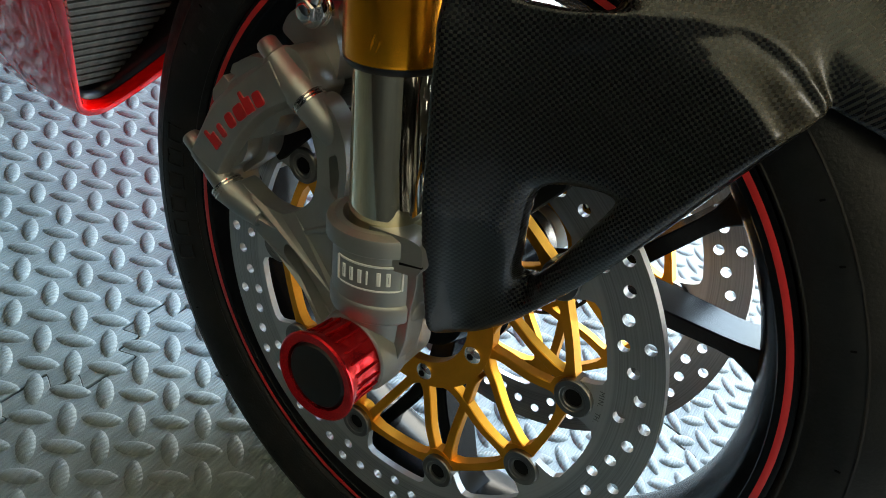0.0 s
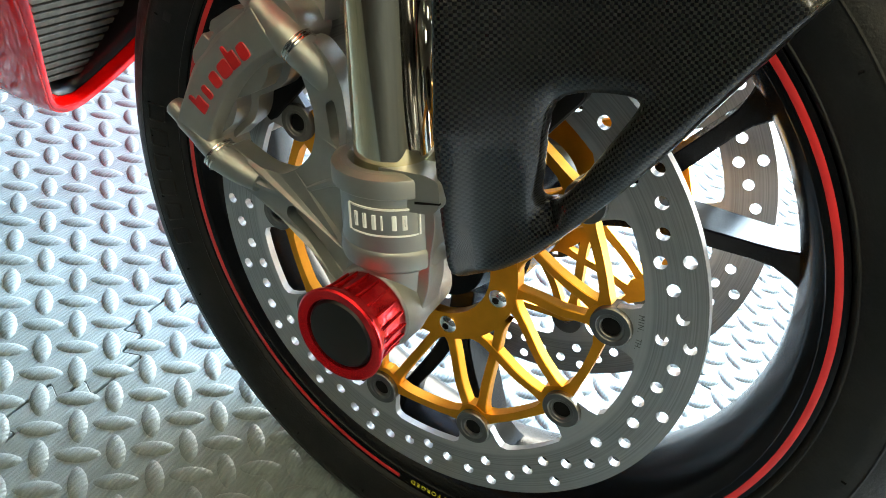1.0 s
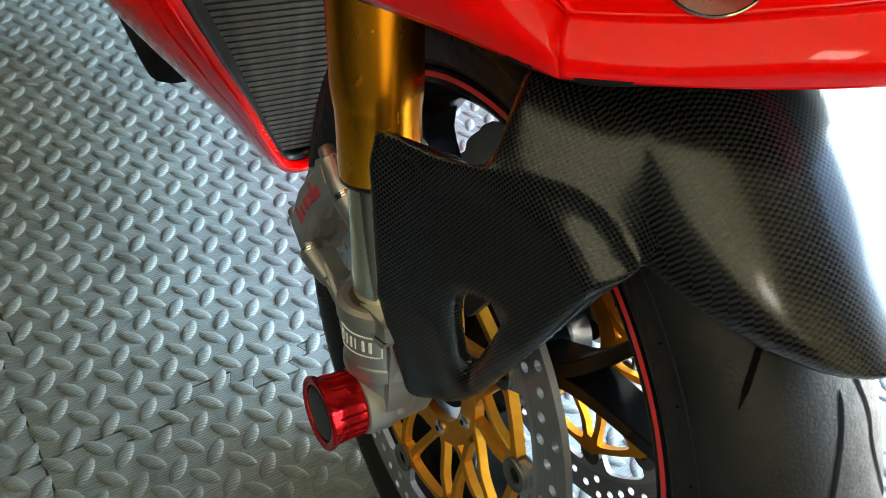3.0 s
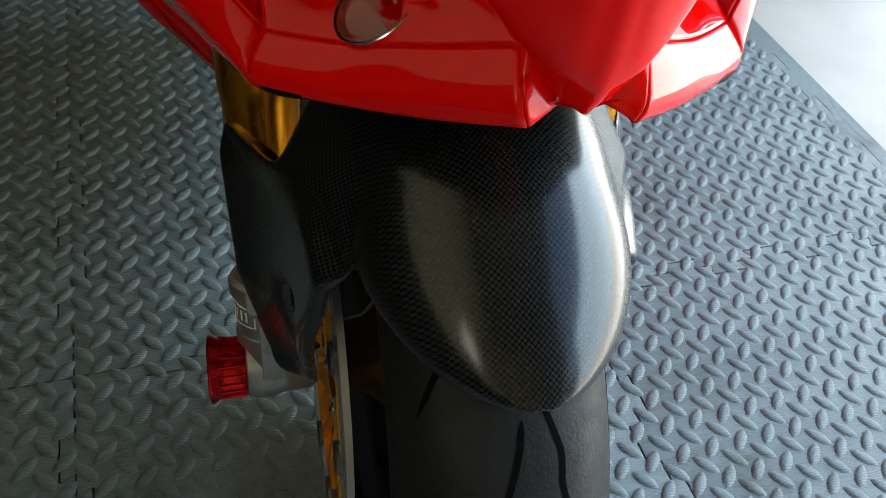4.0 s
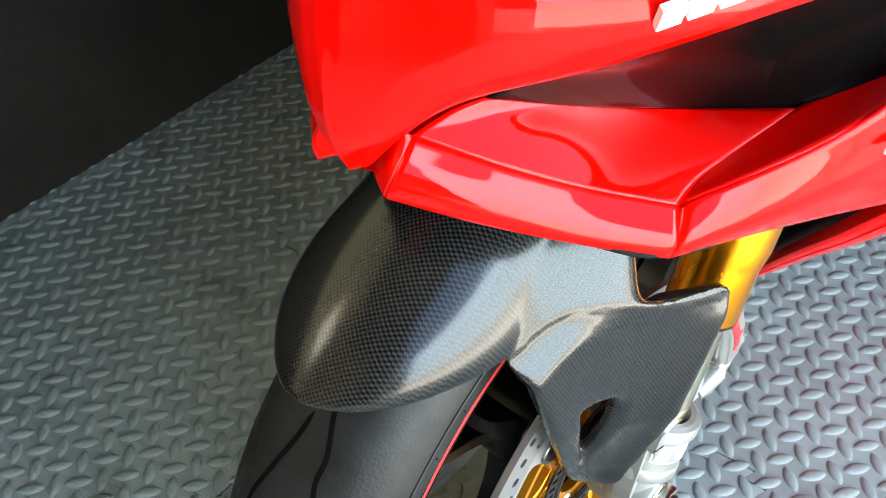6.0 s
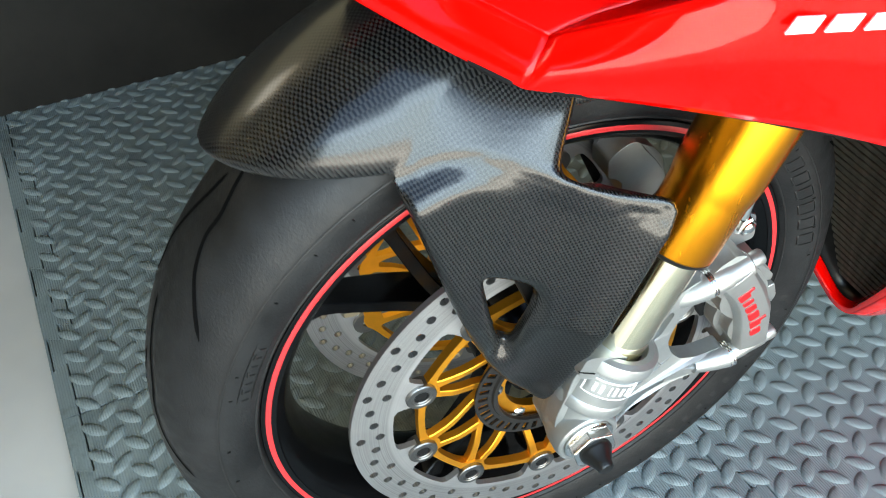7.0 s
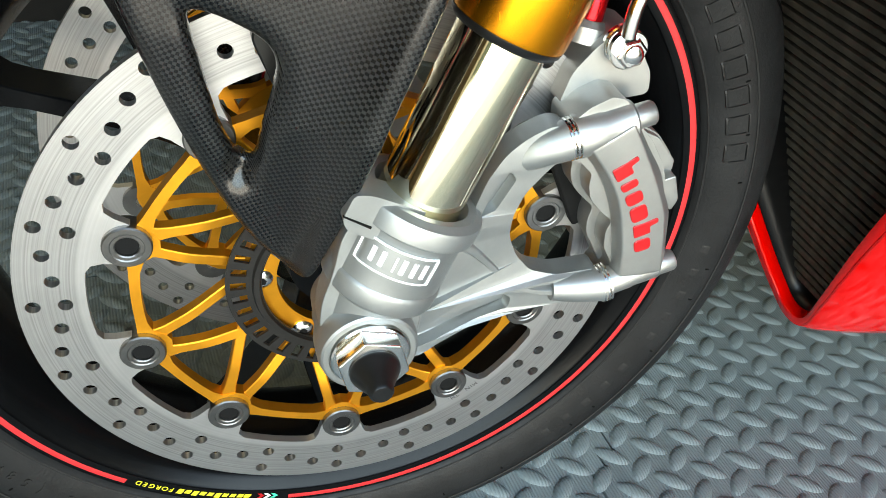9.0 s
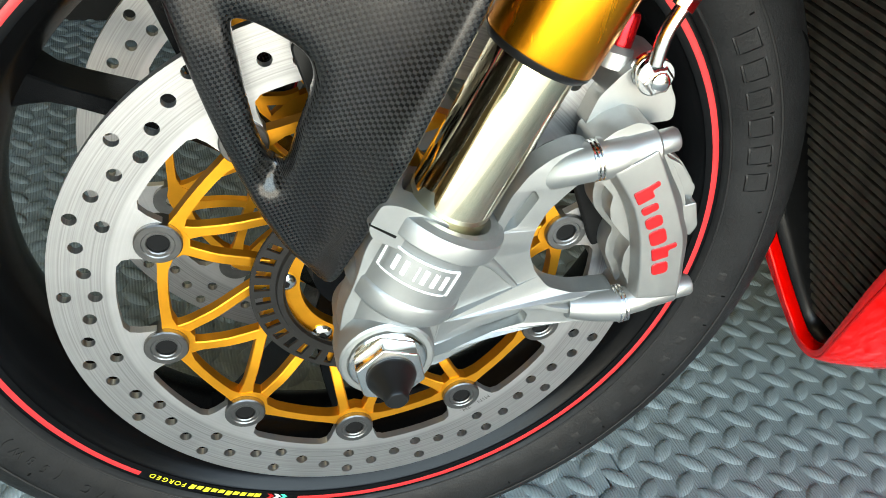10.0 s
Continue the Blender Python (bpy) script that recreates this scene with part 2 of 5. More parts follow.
def brushed_disc(name, colour, rough=0.3):
    """Steel with fine circular grinding marks round the axle."""
    m, n, l, b = nodes_of(name)
    tc = n.new("ShaderNodeTexCoord")
    sep = n.new("ShaderNodeSeparateXYZ")
    l.new(tc.outputs["Object"], sep.inputs[0])
    sub = n.new("ShaderNodeMath")
    sub.operation, sub.inputs[1].default_value = "SUBTRACT", 0.30
    l.new(sep.outputs[2], sub.inputs[0])
    comb = n.new("ShaderNodeCombineXYZ")
    l.new(sep.outputs[1], comb.inputs[0])
    l.new(sub.outputs[0], comb.inputs[1])
    ln = n.new("ShaderNodeVectorMath")
    ln.operation = "LENGTH"
    l.new(comb.outputs[0], ln.inputs[0])
    tx = n.new("ShaderNodeTexNoise")
    tx.noise_dimensions = "1D"
    tx.inputs["Scale"].default_value, tx.inputs["Detail"].default_value = 900, 6
    l.new(ln.outputs["Value"], tx.inputs["W"])
    worn = ramp(n, l, tx.outputs[0], [(0.30, tuple(c * 0.80 for c in colour)), (0.52, colour), (0.72, tuple(c * 1.12 for c in colour))])
    fresh = ramp(n, l, tx.outputs[0], [(0.3, tuple(c * 1.22 for c in colour)), (0.7, tuple(c * 1.32 for c in colour))])
    step = n.new("ShaderNodeMapRange")
    step.inputs["From Min"].default_value, step.inputs["From Max"].default_value = 0.1385, 0.1400
    l.new(ln.outputs["Value"], step.inputs["Value"])
    both = n.new("ShaderNodeMixRGB")
    l.new(step.outputs[0], both.inputs[0])
    l.new(fresh.outputs[0], both.inputs[1])
    l.new(worn.outputs[0], both.inputs[2])
    blot = noise_tex(n, l, 26)
    tone = ramp(n, l, blot.outputs[0], [(0.3, (0.86, 0.86, 0.86)), (0.7, (1, 1, 1))])
    mul = n.new("ShaderNodeMixRGB")
    mul.blend_type, mul.inputs[0].default_value = "MULTIPLY", 1.0
    l.new(both.outputs[0], mul.inputs[1])
    l.new(tone.outputs[0], mul.inputs[2])
    l.new(mul.outputs[0], b.inputs["Base Color"])
    bp = n.new("ShaderNodeBump")
    bp.inputs["Strength"].default_value, bp.inputs["Distance"].default_value = 0.05, 0.0002
    l.new(tx.outputs[0], bp.inputs["Height"])
    l.new(bp.outputs[0], b.inputs["Normal"])
    b.inputs["Metallic"].default_value, b.inputs["Roughness"].default_value = 1.0, rough
    return m


def foam_mat():
    """Grey moulded foam, finely ribbed between its raised lozenges, with scuffs, dirt and dust."""
    m, n, l, b = nodes_of("grey_foam")
    at = n.new("ShaderNodeNewGeometry")
    layers = []
    for scale, detail, rough, stops in ((3.0, 6, 0.6, [(0.3, (0.114, 0.142, 0.149)), (0.7, (0.160, 0.196, 0.203))]),
                                        (22, 8, 0.75, [(0.30, (0.62, 0.61, 0.59)), (0.44, (1, 1, 1))]),
                                        (5.5, 9, 0.72, [(0.55, (1, 1, 1)), (0.69, (0.38, 0.35, 0.30))])):
        tx = n.new("ShaderNodeTexNoise")
        tx.inputs["Scale"].default_value, tx.inputs["Detail"].default_value, tx.inputs["Roughness"].default_value = scale, detail, rough
        l.new(at.outputs["Position"], tx.inputs["Vector"])
        layers.append(ramp(n, l, tx.outputs[0], stops).outputs[0])
    for extra in layers[1:]:
        mix = n.new("ShaderNodeMixRGB")
        mix.blend_type, mix.inputs[0].default_value = "MULTIPLY", 0.9
        l.new(layers[0], mix.inputs[1])
        l.new(extra, mix.inputs[2])
        layers[0] = mix.outputs[0]
    l.new(layers[0], b.inputs["Base Color"])
    b.inputs["Roughness"].default_value, b.inputs["Specular IOR Level"].default_value = 0.46, 0.34
    tc = n.new("ShaderNodeTexCoord")
    wv = n.new("ShaderNodeTexWave")
    wv.bands_direction = "Y"
    wv.inputs["Scale"].default_value = 105
    l.new(tc.outputs["Object"], wv.inputs["Vector"])
    g = noise_tex(n, l, 900, 2)
    add = n.new("ShaderNodeMixRGB")
    add.inputs[0].default_value = 0.35
    l.new(wv.outputs[0], add.inputs[1])
    l.new(g.outputs[0], add.inputs[2])
    bp = n.new("ShaderNodeBump")
    bp.inputs["Strength"].default_value, bp.inputs["Distance"].default_value = 0.85, 0.0006
    l.new(add.outputs[0], bp.inputs["Height"])
    l.new(bp.outputs[0], b.inputs["Normal"])
    return m


def clear_lens():
    m, n, l, b = nodes_of("clear_lens")
    b.inputs["Transmission Weight"].default_value, b.inputs["Roughness"].default_value = 1.0, 0.02
    b.inputs["Base Color"].default_value = (0.95, 0.95, 0.95, 1)
    return m


RUBBER = surface("tyre_rubber", (0.0072, 0.0073, 0.0074), 0.52, 0, 0.7, 14, 0.24, 0.5, 500, 0.0, None, 0.24)
RUBBER_SIDE = surface("sidewall_rubber", (0.0095, 0.0093, 0.0090), 0.50, 0, 0.3, 30, 0.15, 0.3, 700, 0.0, None, 0.28)
# near-black tone that puts the grooves' shade into the colour; vent nibs share it
GROOVE_SHADE = surface("shaded_groove_rubber", (0.002, 0.002, 0.002), 0.9, 0, 0.15, 30, 0.05, 0, 0, 0, None, 0.05)
RIM_BLACK = surface("satin_black_rim", (0.0024, 0.0025, 0.0027), 0.24, 0, 0.2, 30, 0.05, 0, 0, 0.0, None, 0.13)
STRIPE_RED = surface("stripe_red", (0.50, 0.020, 0.022), 0.38, 0, 0.06, 60)
DECAL_YELLOW = surface("decal_yellow", (0.75, 0.66, 0.03), 0.4, 0, 0.05)
DECAL_WHITE = surface("decal_white", (0.8, 0.8, 0.8), 0.4, 0, 0.05)
DECAL_GREEN = surface("decal_green", (0.05, 0.55, 0.33), 0.4, 0, 0.05)
DECAL_RED = surface("decal_red", (0.36, 0.004, 0.006), 0.35, 0, 0.06)
ROTOR_STEEL = brushed_disc("ground_steel", (0.42, 0.415, 0.41), 0.46)
BOBBIN_STEEL = surface("grey_steel", (0.17, 0.165, 0.158), 0.38, 1, 0.15, 90, 0.08)
GOLD_ANOD = surface("gold_anodised", (0.80, 0.35, 0.028), 0.45, 1, 0.08, 60, 0.05)
GOLD_FORK = surface("gold_fork", (1.0, 0.375, 0.018), 0.26, 1, 0.04, 30, 0.04, 0, 0, 0, (1, 1, 0.1))
TIN = surface("gold_tinted_chrome", (0.88, 0.80, 0.58), 0.07, 1, 0.03, 30, 0.03)
CAST = surface("cast_aluminium", (0.30, 0.31, 0.305), 0.46, 0.85, 0.07, 40, 0.07, 0.16, 1800)
CALIPER_METAL = surface("caliper_nickel", (0.35, 0.35, 0.335), 0.42, 0.88, 0.06, 50, 0.07, 0.12, 1800)
POLISHED = surface("polished_steel", (0.78, 0.77, 0.74), 0.14, 1, 0.05, 50, 0.04)
RED_ANOD = surface("red_anodised", (0.62, 0.010, 0.016), 0.22, 0.85, 0.06, 60, 0.05)
BLACK_PLASTIC = surface("black_plastic", (0.004, 0.004, 0.004), 0.36, 0, 0.2, 60, 0.06, 0, 0, 0, None, 0.35)
BLACK_MATT = surface("black_matt", (0.004, 0.004, 0.004), 0.8, 0, 0.3, 40, 0.1, 0, 0, 0, None, 0.15)
BLACK_GLOSS = surface("gloss_black", (0.0022, 0.0022, 0.0022), 0.16, 0, 0.2, 60, 0.04, 0, 0, 0, None, 0.15)
ABS_STEEL = surface("dark_ring_steel", (0.025, 0.023, 0.021), 0.4, 0.6, 0.2, 60)
RED_PAINT = surface("red_lacquer", (0.74, 0.0012, 0.0012), 0.5, 0, 0.03, 6, 0.03, 0, 0, 1.0, None, 0.0)
FIN = surface("radiator_fin", (0.062, 0.055, 0.043), 0.5, 0.45, 0.45, 60)
HOSE = surface("brake_hose", (0.02, 0.02, 0.02), 0.4, 0, 0.15, 80)
BADGE = surface("badge_grey", (0.80, 0.81, 0.80), 0.5, 0.2, 0.04, 60)
CONCRETE = surface("pale_concrete", (0.36, 0.355, 0.335), 0.8, 0, 0.14, 2.5, 0.08, 0.35, 120)
# unseen walls and ceiling: each tone is set by the bounce light wanted from it
MID_BOUNCE_PAINT = surface("mid_bounce_paint", (0.27, 0.235, 0.16), 0.7, 0, 0.06, 2.0, 0.05, 0.1, 90)
WARM_BOUNCE_PAINT = surface("warm_bounce_paint", (0.60, 0.47, 0.25), 0.7, 0, 0.06, 2.0, 0.05, 0.1, 90)
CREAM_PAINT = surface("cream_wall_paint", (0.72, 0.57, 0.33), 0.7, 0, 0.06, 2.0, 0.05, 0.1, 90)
DIM_BOUNCE_PAINT = surface("dim_bounce_paint", (0.14, 0.118, 0.076), 0.8, 0, 0.06, 2.0, 0.05, 0.1, 90)
HEDGE = surface("dark_green_wall", (0.035, 0.045, 0.022), 0.9, 0, 0.4, 3.0, 0.05, 0.3, 40)
DARK_WALL = surface("black_board", (0.0095, 0.0088, 0.0070), 0.62, 0, 0.45, 6, 0.12, 0.3, 150, 0, None, 0.25)
CARBON = carbon_weave()
FOAM = foam_mat()
LENS = clear_lens()
# the red that the fairing throws into the headlight is put into this colour
BOWL = surface("red_reflecting_bowl", (0.55, 0.07, 0.06), 0.30, 0.35, 0.12, 260, 0.2, 0.3, 420)

# ---------------------------------------------------------------- setting
def flat_box(name, lo, hi, material, label, category):
    size = [h - a for a, h in zip(lo, hi)]
    ob = part(name, block(size, [(a + h) / 2 for a, h in zip(lo, hi)]), material)
    return tagged(ob, label, category, "", "structure")


MAT_H = 0.012
gb = bmesh.new()
grid_surface(gb, [[(x, y, -MAT_H) for x in (-400, -40, -4, 4, 40, 400)] for y in (-400, -40, -4, 4, 40, 400)])
ground = tagged(part("ground", gb, CONCRETE), "pale worn concrete floor running out of the doorway", "floor", "", "structure")

bm = bmesh.new()
for (y0, y1), (z0, z1) in (((-3.6, WIN_Y[0]), (1.04, 2.75)), ((WIN_Y[1], 3.0), (1.04, 2.75)), (WIN_Y, (1.04, WIN_Z[0])), (WIN_Y, (WIN_Z[1], 2.75))):
    block((0.148, y1 - y0, z1 - z0), (0.766, (y0 + y1) / 2, (z0 + z1) / 2), bm=bm)
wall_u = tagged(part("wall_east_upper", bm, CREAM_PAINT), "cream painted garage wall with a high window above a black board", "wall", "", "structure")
wall_u.matrix_world = EAST_WALL
window = new("window_1")
window.matrix_world = EAST_WALL
tagged(window, "small high window in a plain dark frame", "window", "", "structure")
for (y0, y1), (z0, z1) in (((WIN_Y[0], WIN_Y[0] + 0.04), WIN_Z), ((WIN_Y[1] - 0.04, WIN_Y[1]), WIN_Z), ((WIN_Y[0] + 0.04, WIN_Y[1] - 0.04), (WIN_Z[0], WIN_Z[0] + 0.04)), ((WIN_Y[0] + 0.04, WIN_Y[1] - 0.04), (WIN_Z[1] - 0.04, WIN_Z[1]))):
    part("window_frame", block((0.06, y1 - y0, z1 - z0), (0.745, (y0 + y1) / 2, (z0 + z1) / 2), 0.003), BLACK_PLASTIC, window)
wall_e = flat_box("wall_east", (0.692, -3.6, -MAT_H), (0.84, 3.0, 1.04), DARK_WALL, "black scuffed board along the garage wall", "wall")
wall_e.matrix_world = EAST_WALL
# added unseen walls and ceiling, lighter or darker to shape the fill light
flat_box("wall_south", (-1.27, -3.35, -MAT_H), (1.4, -3.2, 2.75), MID_BOUNCE_PAINT, "plain unseen garage wall toned for the bounce light it gives", "wall")
flat_box("wall_north", (-1.27, 2.6, -MAT_H), (1.4, 2.75, 2.75), WARM_BOUNCE_PAINT, "plain unseen garage wall toned for the bounce light it gives", "wall")
flat_box("ceiling", (-1.27, -3.35, 2.75), (1.5, 2.75, 2.87), DIM_BOUNCE_PAINT, "plain unseen garage ceiling toned dark to hold back bounce light", "ceiling")
# doorway side: a wide opening to the open air under a plain lintel
bm = bmesh.new()
for lo, hi in (((-1.25, -3.2, -MAT_H), (-1.10, -1.15, 2.45)), ((-1.25, 1.40, -MAT_H), (-1.10, 2.6, 2.45)), ((-1.25, -3.2, 2.45), (-1.10, 2.6, 2.75))):
    block([h - a for a, h in zip(lo, hi)], [(a + h) / 2 for a, h in zip(lo, hi)], bm=bm)
tagged(part("wall_west", bm, DIM_BOUNCE_PAINT), "unseen garage wall with a wide open doorway, toned dark to cut bounce light", "wall", "", "structure")
flat_box("wall_outer", (-6.8, -14.0, -MAT_H), (-6.5, 12.0, 3.5), HEDGE, "dark green boundary wall outside the doorway", "wall")


def puzzle_edge(n=9, size=TILE):
    """One side of a mat, as (along, out) points: dovetail tongues and slots."""
    pts, step = [], size / n
    pts.append((0, 0))
    for k in range(n):
        s = 1 if k % 2 else -1
        c = (k + 0.5) * step
        h = 0.017 * s
        if k in (0, n - 1):
            continue
        pts += [(c - 0.30 * step, 0), (c - 0.42 * step, h), (c + 0.42 * step, h), (c + 0.30 * step, 0)]
    return pts


def mat_mesh():
    e = puzzle_edge()
    run = [(a, o) for a, o in e] + [(TILE, 0)]
    run += [(TILE + o, a) for a, o in e[1:]] + [(TILE, TILE)]
    run += [(a, TILE + o) for a, o in reversed(e[1:])] + [(0, TILE)]
    run += [(o, a) for a, o in reversed(e[1:])]
    clean = [p for i, p in enumerate(run) if (Vector(p) - Vector(run[i - 1])).length > 1e-5]
    bm = bmesh.new()
    slab(rounded(clean, 0.003, 2), -MAT_H, 0.0, lambda u, v, w: (u, v, w), edge=0.0018, steps=3, bm=bm)
    bmesh.ops.recalc_face_normals(bm, faces=bm.faces)
    verts = [v.co.copy() for v in bm.verts]
    faces = [[v.index for v in f.verts] for f in (bm.verts.index_update() or bm.faces)]
    bm.free()
    flat_me = bpy.data.meshes.new("floor_mat")
    flat_me.from_pydata(verts, [], faces)
    flat_me.polygons.foreach_set("use_smooth", [True] * len(flat_me.polygons))
    flat_me.set_sharp_from_angle(angle=radians(28))
    flat_me.materials.append(FOAM)
    verts, faces = [], []
    # raised lozenges, two directions in turn
    n = 16
    pitch = TILE / n
    seg = 12
    for i in range(2 * n):
        for j in range(2 * n):
            if (i + j) % 2 == 0:
                continue
            cx, cy = (i + 0.5) * pitch / 2, (j + 0.5) * pitch / 2
            ang = radians(131 if i % 2 else 46)
            ca, sa = math.cos(ang), math.sin(ang)
            base = len(verts)
            for ring, (k, h) in enumerate(((1.0, -0.0002), (0.82, 0.0018), (0.46, 0.0029))):
                for q in range(seg):
                    w = 2 * math.pi * q / seg
                    lx = 0.0182 * math.copysign(abs(math.cos(w)) ** 1.0, math.cos(w)) * (k if ring else 1)
                    ly = 0.0080 * math.copysign(abs(math.sin(w)) ** 1.25, math.sin(w)) * k
                    verts.append(Vector((cx + lx * ca - ly * sa, cy + lx * sa + ly * ca, h)))
            verts.append(Vector((cx, cy, 0.0032)))
            for ring in range(2):
                for q in range(seg):
                    a, b = base + ring * seg + q, base + ring * seg + (q + 1) % seg
                    faces.append([a, b, b + seg, a + seg])
            for q in range(seg):
                faces.append([base + 2 * seg + q, base + 2 * seg + (q + 1) % seg, base + 3 * seg])
    me = bpy.data.meshes.new("raised_tread")
    me.from_pydata(verts, [], faces)
    me.polygons.foreach_set("use_smooth", [True] * len(me.polygons))
    me.materials.append(FOAM)
    return flat_me, me


MAT_MESH, TREAD_MESH = mat_mesh()
turn = Matrix.Rotation(TURN, 4, "Z")
MAT_ORIGIN = Vector((0.345, -0.228, 0))
for ix in range(-2, 2):
    for iy in range(-4, 1):
        ob = new("floor_mat", MAT_MESH)
        p = turn @ Vector((ix * TILE, iy * TILE, 0))
        ob.matrix_world = Matrix.Translation(MAT_ORIGIN + p) @ turn @ Matrix.Diagonal((0.9978, 0.9978, 1, 1))
        tagged(ob, "grey foam floor mat with raised lozenge tread and puzzle edges", "floor mat", "interlocking floor mats")
        tread = tagged(new("raised_tread", TREAD_MESH), "", "", "", "stuff")
        tread.parent = ob

# straight border strips that fill the puzzle slots along the outer sides
def border_strip(name, side, wide):
    e = puzzle_edge() + [(TILE, 0)]
    if side == "front":
        line = [(u, v) for u, v in e] + [(TILE, wide), (0, wide)]
    else:
        line = [(v, u) for u, v in e] + [(-wide, TILE), (-wide, 0)]
    if side != "front":
        line = line[::-1]
    line = [p for i, p in enumerate(line) if (Vector(p) - Vector(line[i - 1])).length > 1e-5]
    bm = bmesh.new()
    slab(line, -MAT_H, 0.0, lambda u, v, w: (u, v, w), edge=0.0006, steps=1, bm=bm)
    bmesh.ops.recalc_face_normals(bm, faces=bm.faces)
    me = bpy.data.meshes.new(name)
    bm.to_mesh(me)
    bm.free()
    me.materials.append(FOAM)
    return me


FRONT_STRIP, SIDE_STRIP = border_strip("mat_border", "front", 0.020), border_strip("mat_border", "side", 0.050)
for me, spots in ((FRONT_STRIP, [(ix, 1) for ix in range(-2, 2)]), (SIDE_STRIP, [(-2, iy) for iy in range(-4, 1)])):
    for ix, iy in spots:
        ob = new("mat_border", me)
        ob.matrix_world = Matrix.Translation(MAT_ORIGIN + turn @ Vector((ix * TILE, iy * TILE, 0))) @ turn @ Matrix.Diagonal((0.9978, 0.9978, 1, 1))
        tagged(ob, "narrow grey foam border strip along the floor mats", "mat border", "border strips of the mats")

# ---------------------------------------------------------------- front wheel
wheel = thing("motorcycle_wheel", "black forged front wheel with thin red rim stripe on grey mats", "wheel", loc=(0, 0, 0))

TYRE_PROFILE = [(0.0475, 0.2285), (0.0525, 0.2320), (0.0572, 0.2400), (0.0602, 0.2500), (0.0610, 0.2580), (0.0592, 0.2660), (0.0545, 0.2755),
                (0.0470, 0.2845), (0.0370, 0.2920), (0.0250, 0.2968), (0.0125, 0.2993), (0.0, 0.3000)]


def tyre_at(u):
    """The outer skin by its share u of the way from the bead (0) to the crown (1), as (x, r)."""
    p = spline([(x, r, 0) for x, r in TYRE_PROFILE], 45)
    k = u * 44
    i = min(int(k), 43)
    q = p[i].lerp(p[i + 1], k - i)
    return q.x, q.y


fine = [(v.x, v.y) for v in spline([(x, r, 0) for x, r in TYRE_PROFILE], 34)]
tyre_out = fine + [(-x, r) for x, r in reversed(fine[:-1])]
tyre_in = [(-0.043, 0.232), (-0.050, 0.250), (-0.044, 0.275), (0, 0.291), (0.044, 0.275), (0.050, 0.250), (0.043, 0.232)]
tyre = part("tyre", revolve(tyre_out + tyre_in, 160), RUBBER, wheel, "black sporty road tyre, slightly worn")


def skin(sx, u, deg, lift=0.0):
    x, r = tyre_at(u)
    x2, r2 = tyre_at(min(1, u + 0.02))
    t = Vector((x2 - x, r2 - r))
    if t.length < 1e-9:
        t = Vector((-1, 0))
    nn = Vector((-t.y, t.x)).normalized()
    if nn.dot(Vector((x, r - 0.25))) < 0:
        nn = -nn
    x, r = x + nn.x * lift, r + nn.y * lift
    y, z = polar(r, deg)
    return Vector((sx * x, y, AXLE.z + z))


def strip_on_tyre(name, path, width, lift, material, n=24):
    """A thin ribbon on the tyre along (side share, degrees) points; the share runs from -1 (one bead) over 0 (crown) to 1."""
    pts = spline([(a, b, 0) for a, b in path], n)
    rows = []
    for i, p in enumerate(pts):
        f = max(0.15, min(1.0, i / 2.0, (n - 1 - i) / 2.0))
        a, b = pts[max(i - 1, 0)], pts[min(i + 1, n - 1)]
        place = lambda s, d, h: skin(1 if s >= 0 else -1, 1 - abs(s), d, h)
        t = (place(b.x, b.y, 0) - place(a.x, a.y, 0)).normalized()
        c = place(p.x, p.y, lift)
        nn = (place(p.x, p.y, 0.01) - place(p.x, p.y, 0)).normalized()
        s = t.cross(nn) * width / 2 * f
        rows.append([c + s, c + s * 0.4 + nn * lift * 0.2, c - s * 0.4 + nn * lift * 0.2, c - s])
    bm = bmesh.new()
    grid_surface(bm, rows)
    return part(name, bm, material, tyre)


GROOVE_PATH = [(0.003, 0.0), (0.026, -3.2), (0.063, -6.8), (0.092, -9.4), (0.144, -13.5), (0.147, -17.0), (0.20, -21.0), (0.28, -24.4), (0.385, -29.2)]
# dark ribbons on the skin paint the shade of the tread grooves
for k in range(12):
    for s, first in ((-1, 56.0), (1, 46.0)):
        strip_on_tyre("tread_groove", [(s * u, first - 30 * k + d) for u, d in GROOVE_PATH], 0.0035, 0.0003, GROOVE_SHADE, 40)

# raised mould lines and lettering bars on both sidewalls
for s in (1, -1):
    for u, wdt in ((0.10, 0.0008), (0.40, 0.0009)):
        bm = bmesh.new()
        x, r = tyre_at(u)
        ring = [(s * (x + 0.0006), r - wdt), (s * (x + 0.0010), r), (s * (x + 0.0006), r + wdt)]
        revolve(ring, 128, bm=bm, closed=False)
        part("mould_line", bm, RUBBER_SIDE, tyre)


def raised_bar(sx, u0, u1, d0, d1, lift=0.0010, material=None, name="raised_mark", parent=None):
    bm = bmesh.new()
    rows = []
    for i in range(5):
        u = u0 + (u1 - u0) * i / 4
        rows.append([skin(sx, u, d0 + (d1 - d0) * j / 6, lift if 0 < i < 4 and 0 < j < 6 else -0.0004) for j in range(7)])
    grid_surface(bm, rows)
    return part(name, bm, material or RUBBER_SIDE, parent or tyre)


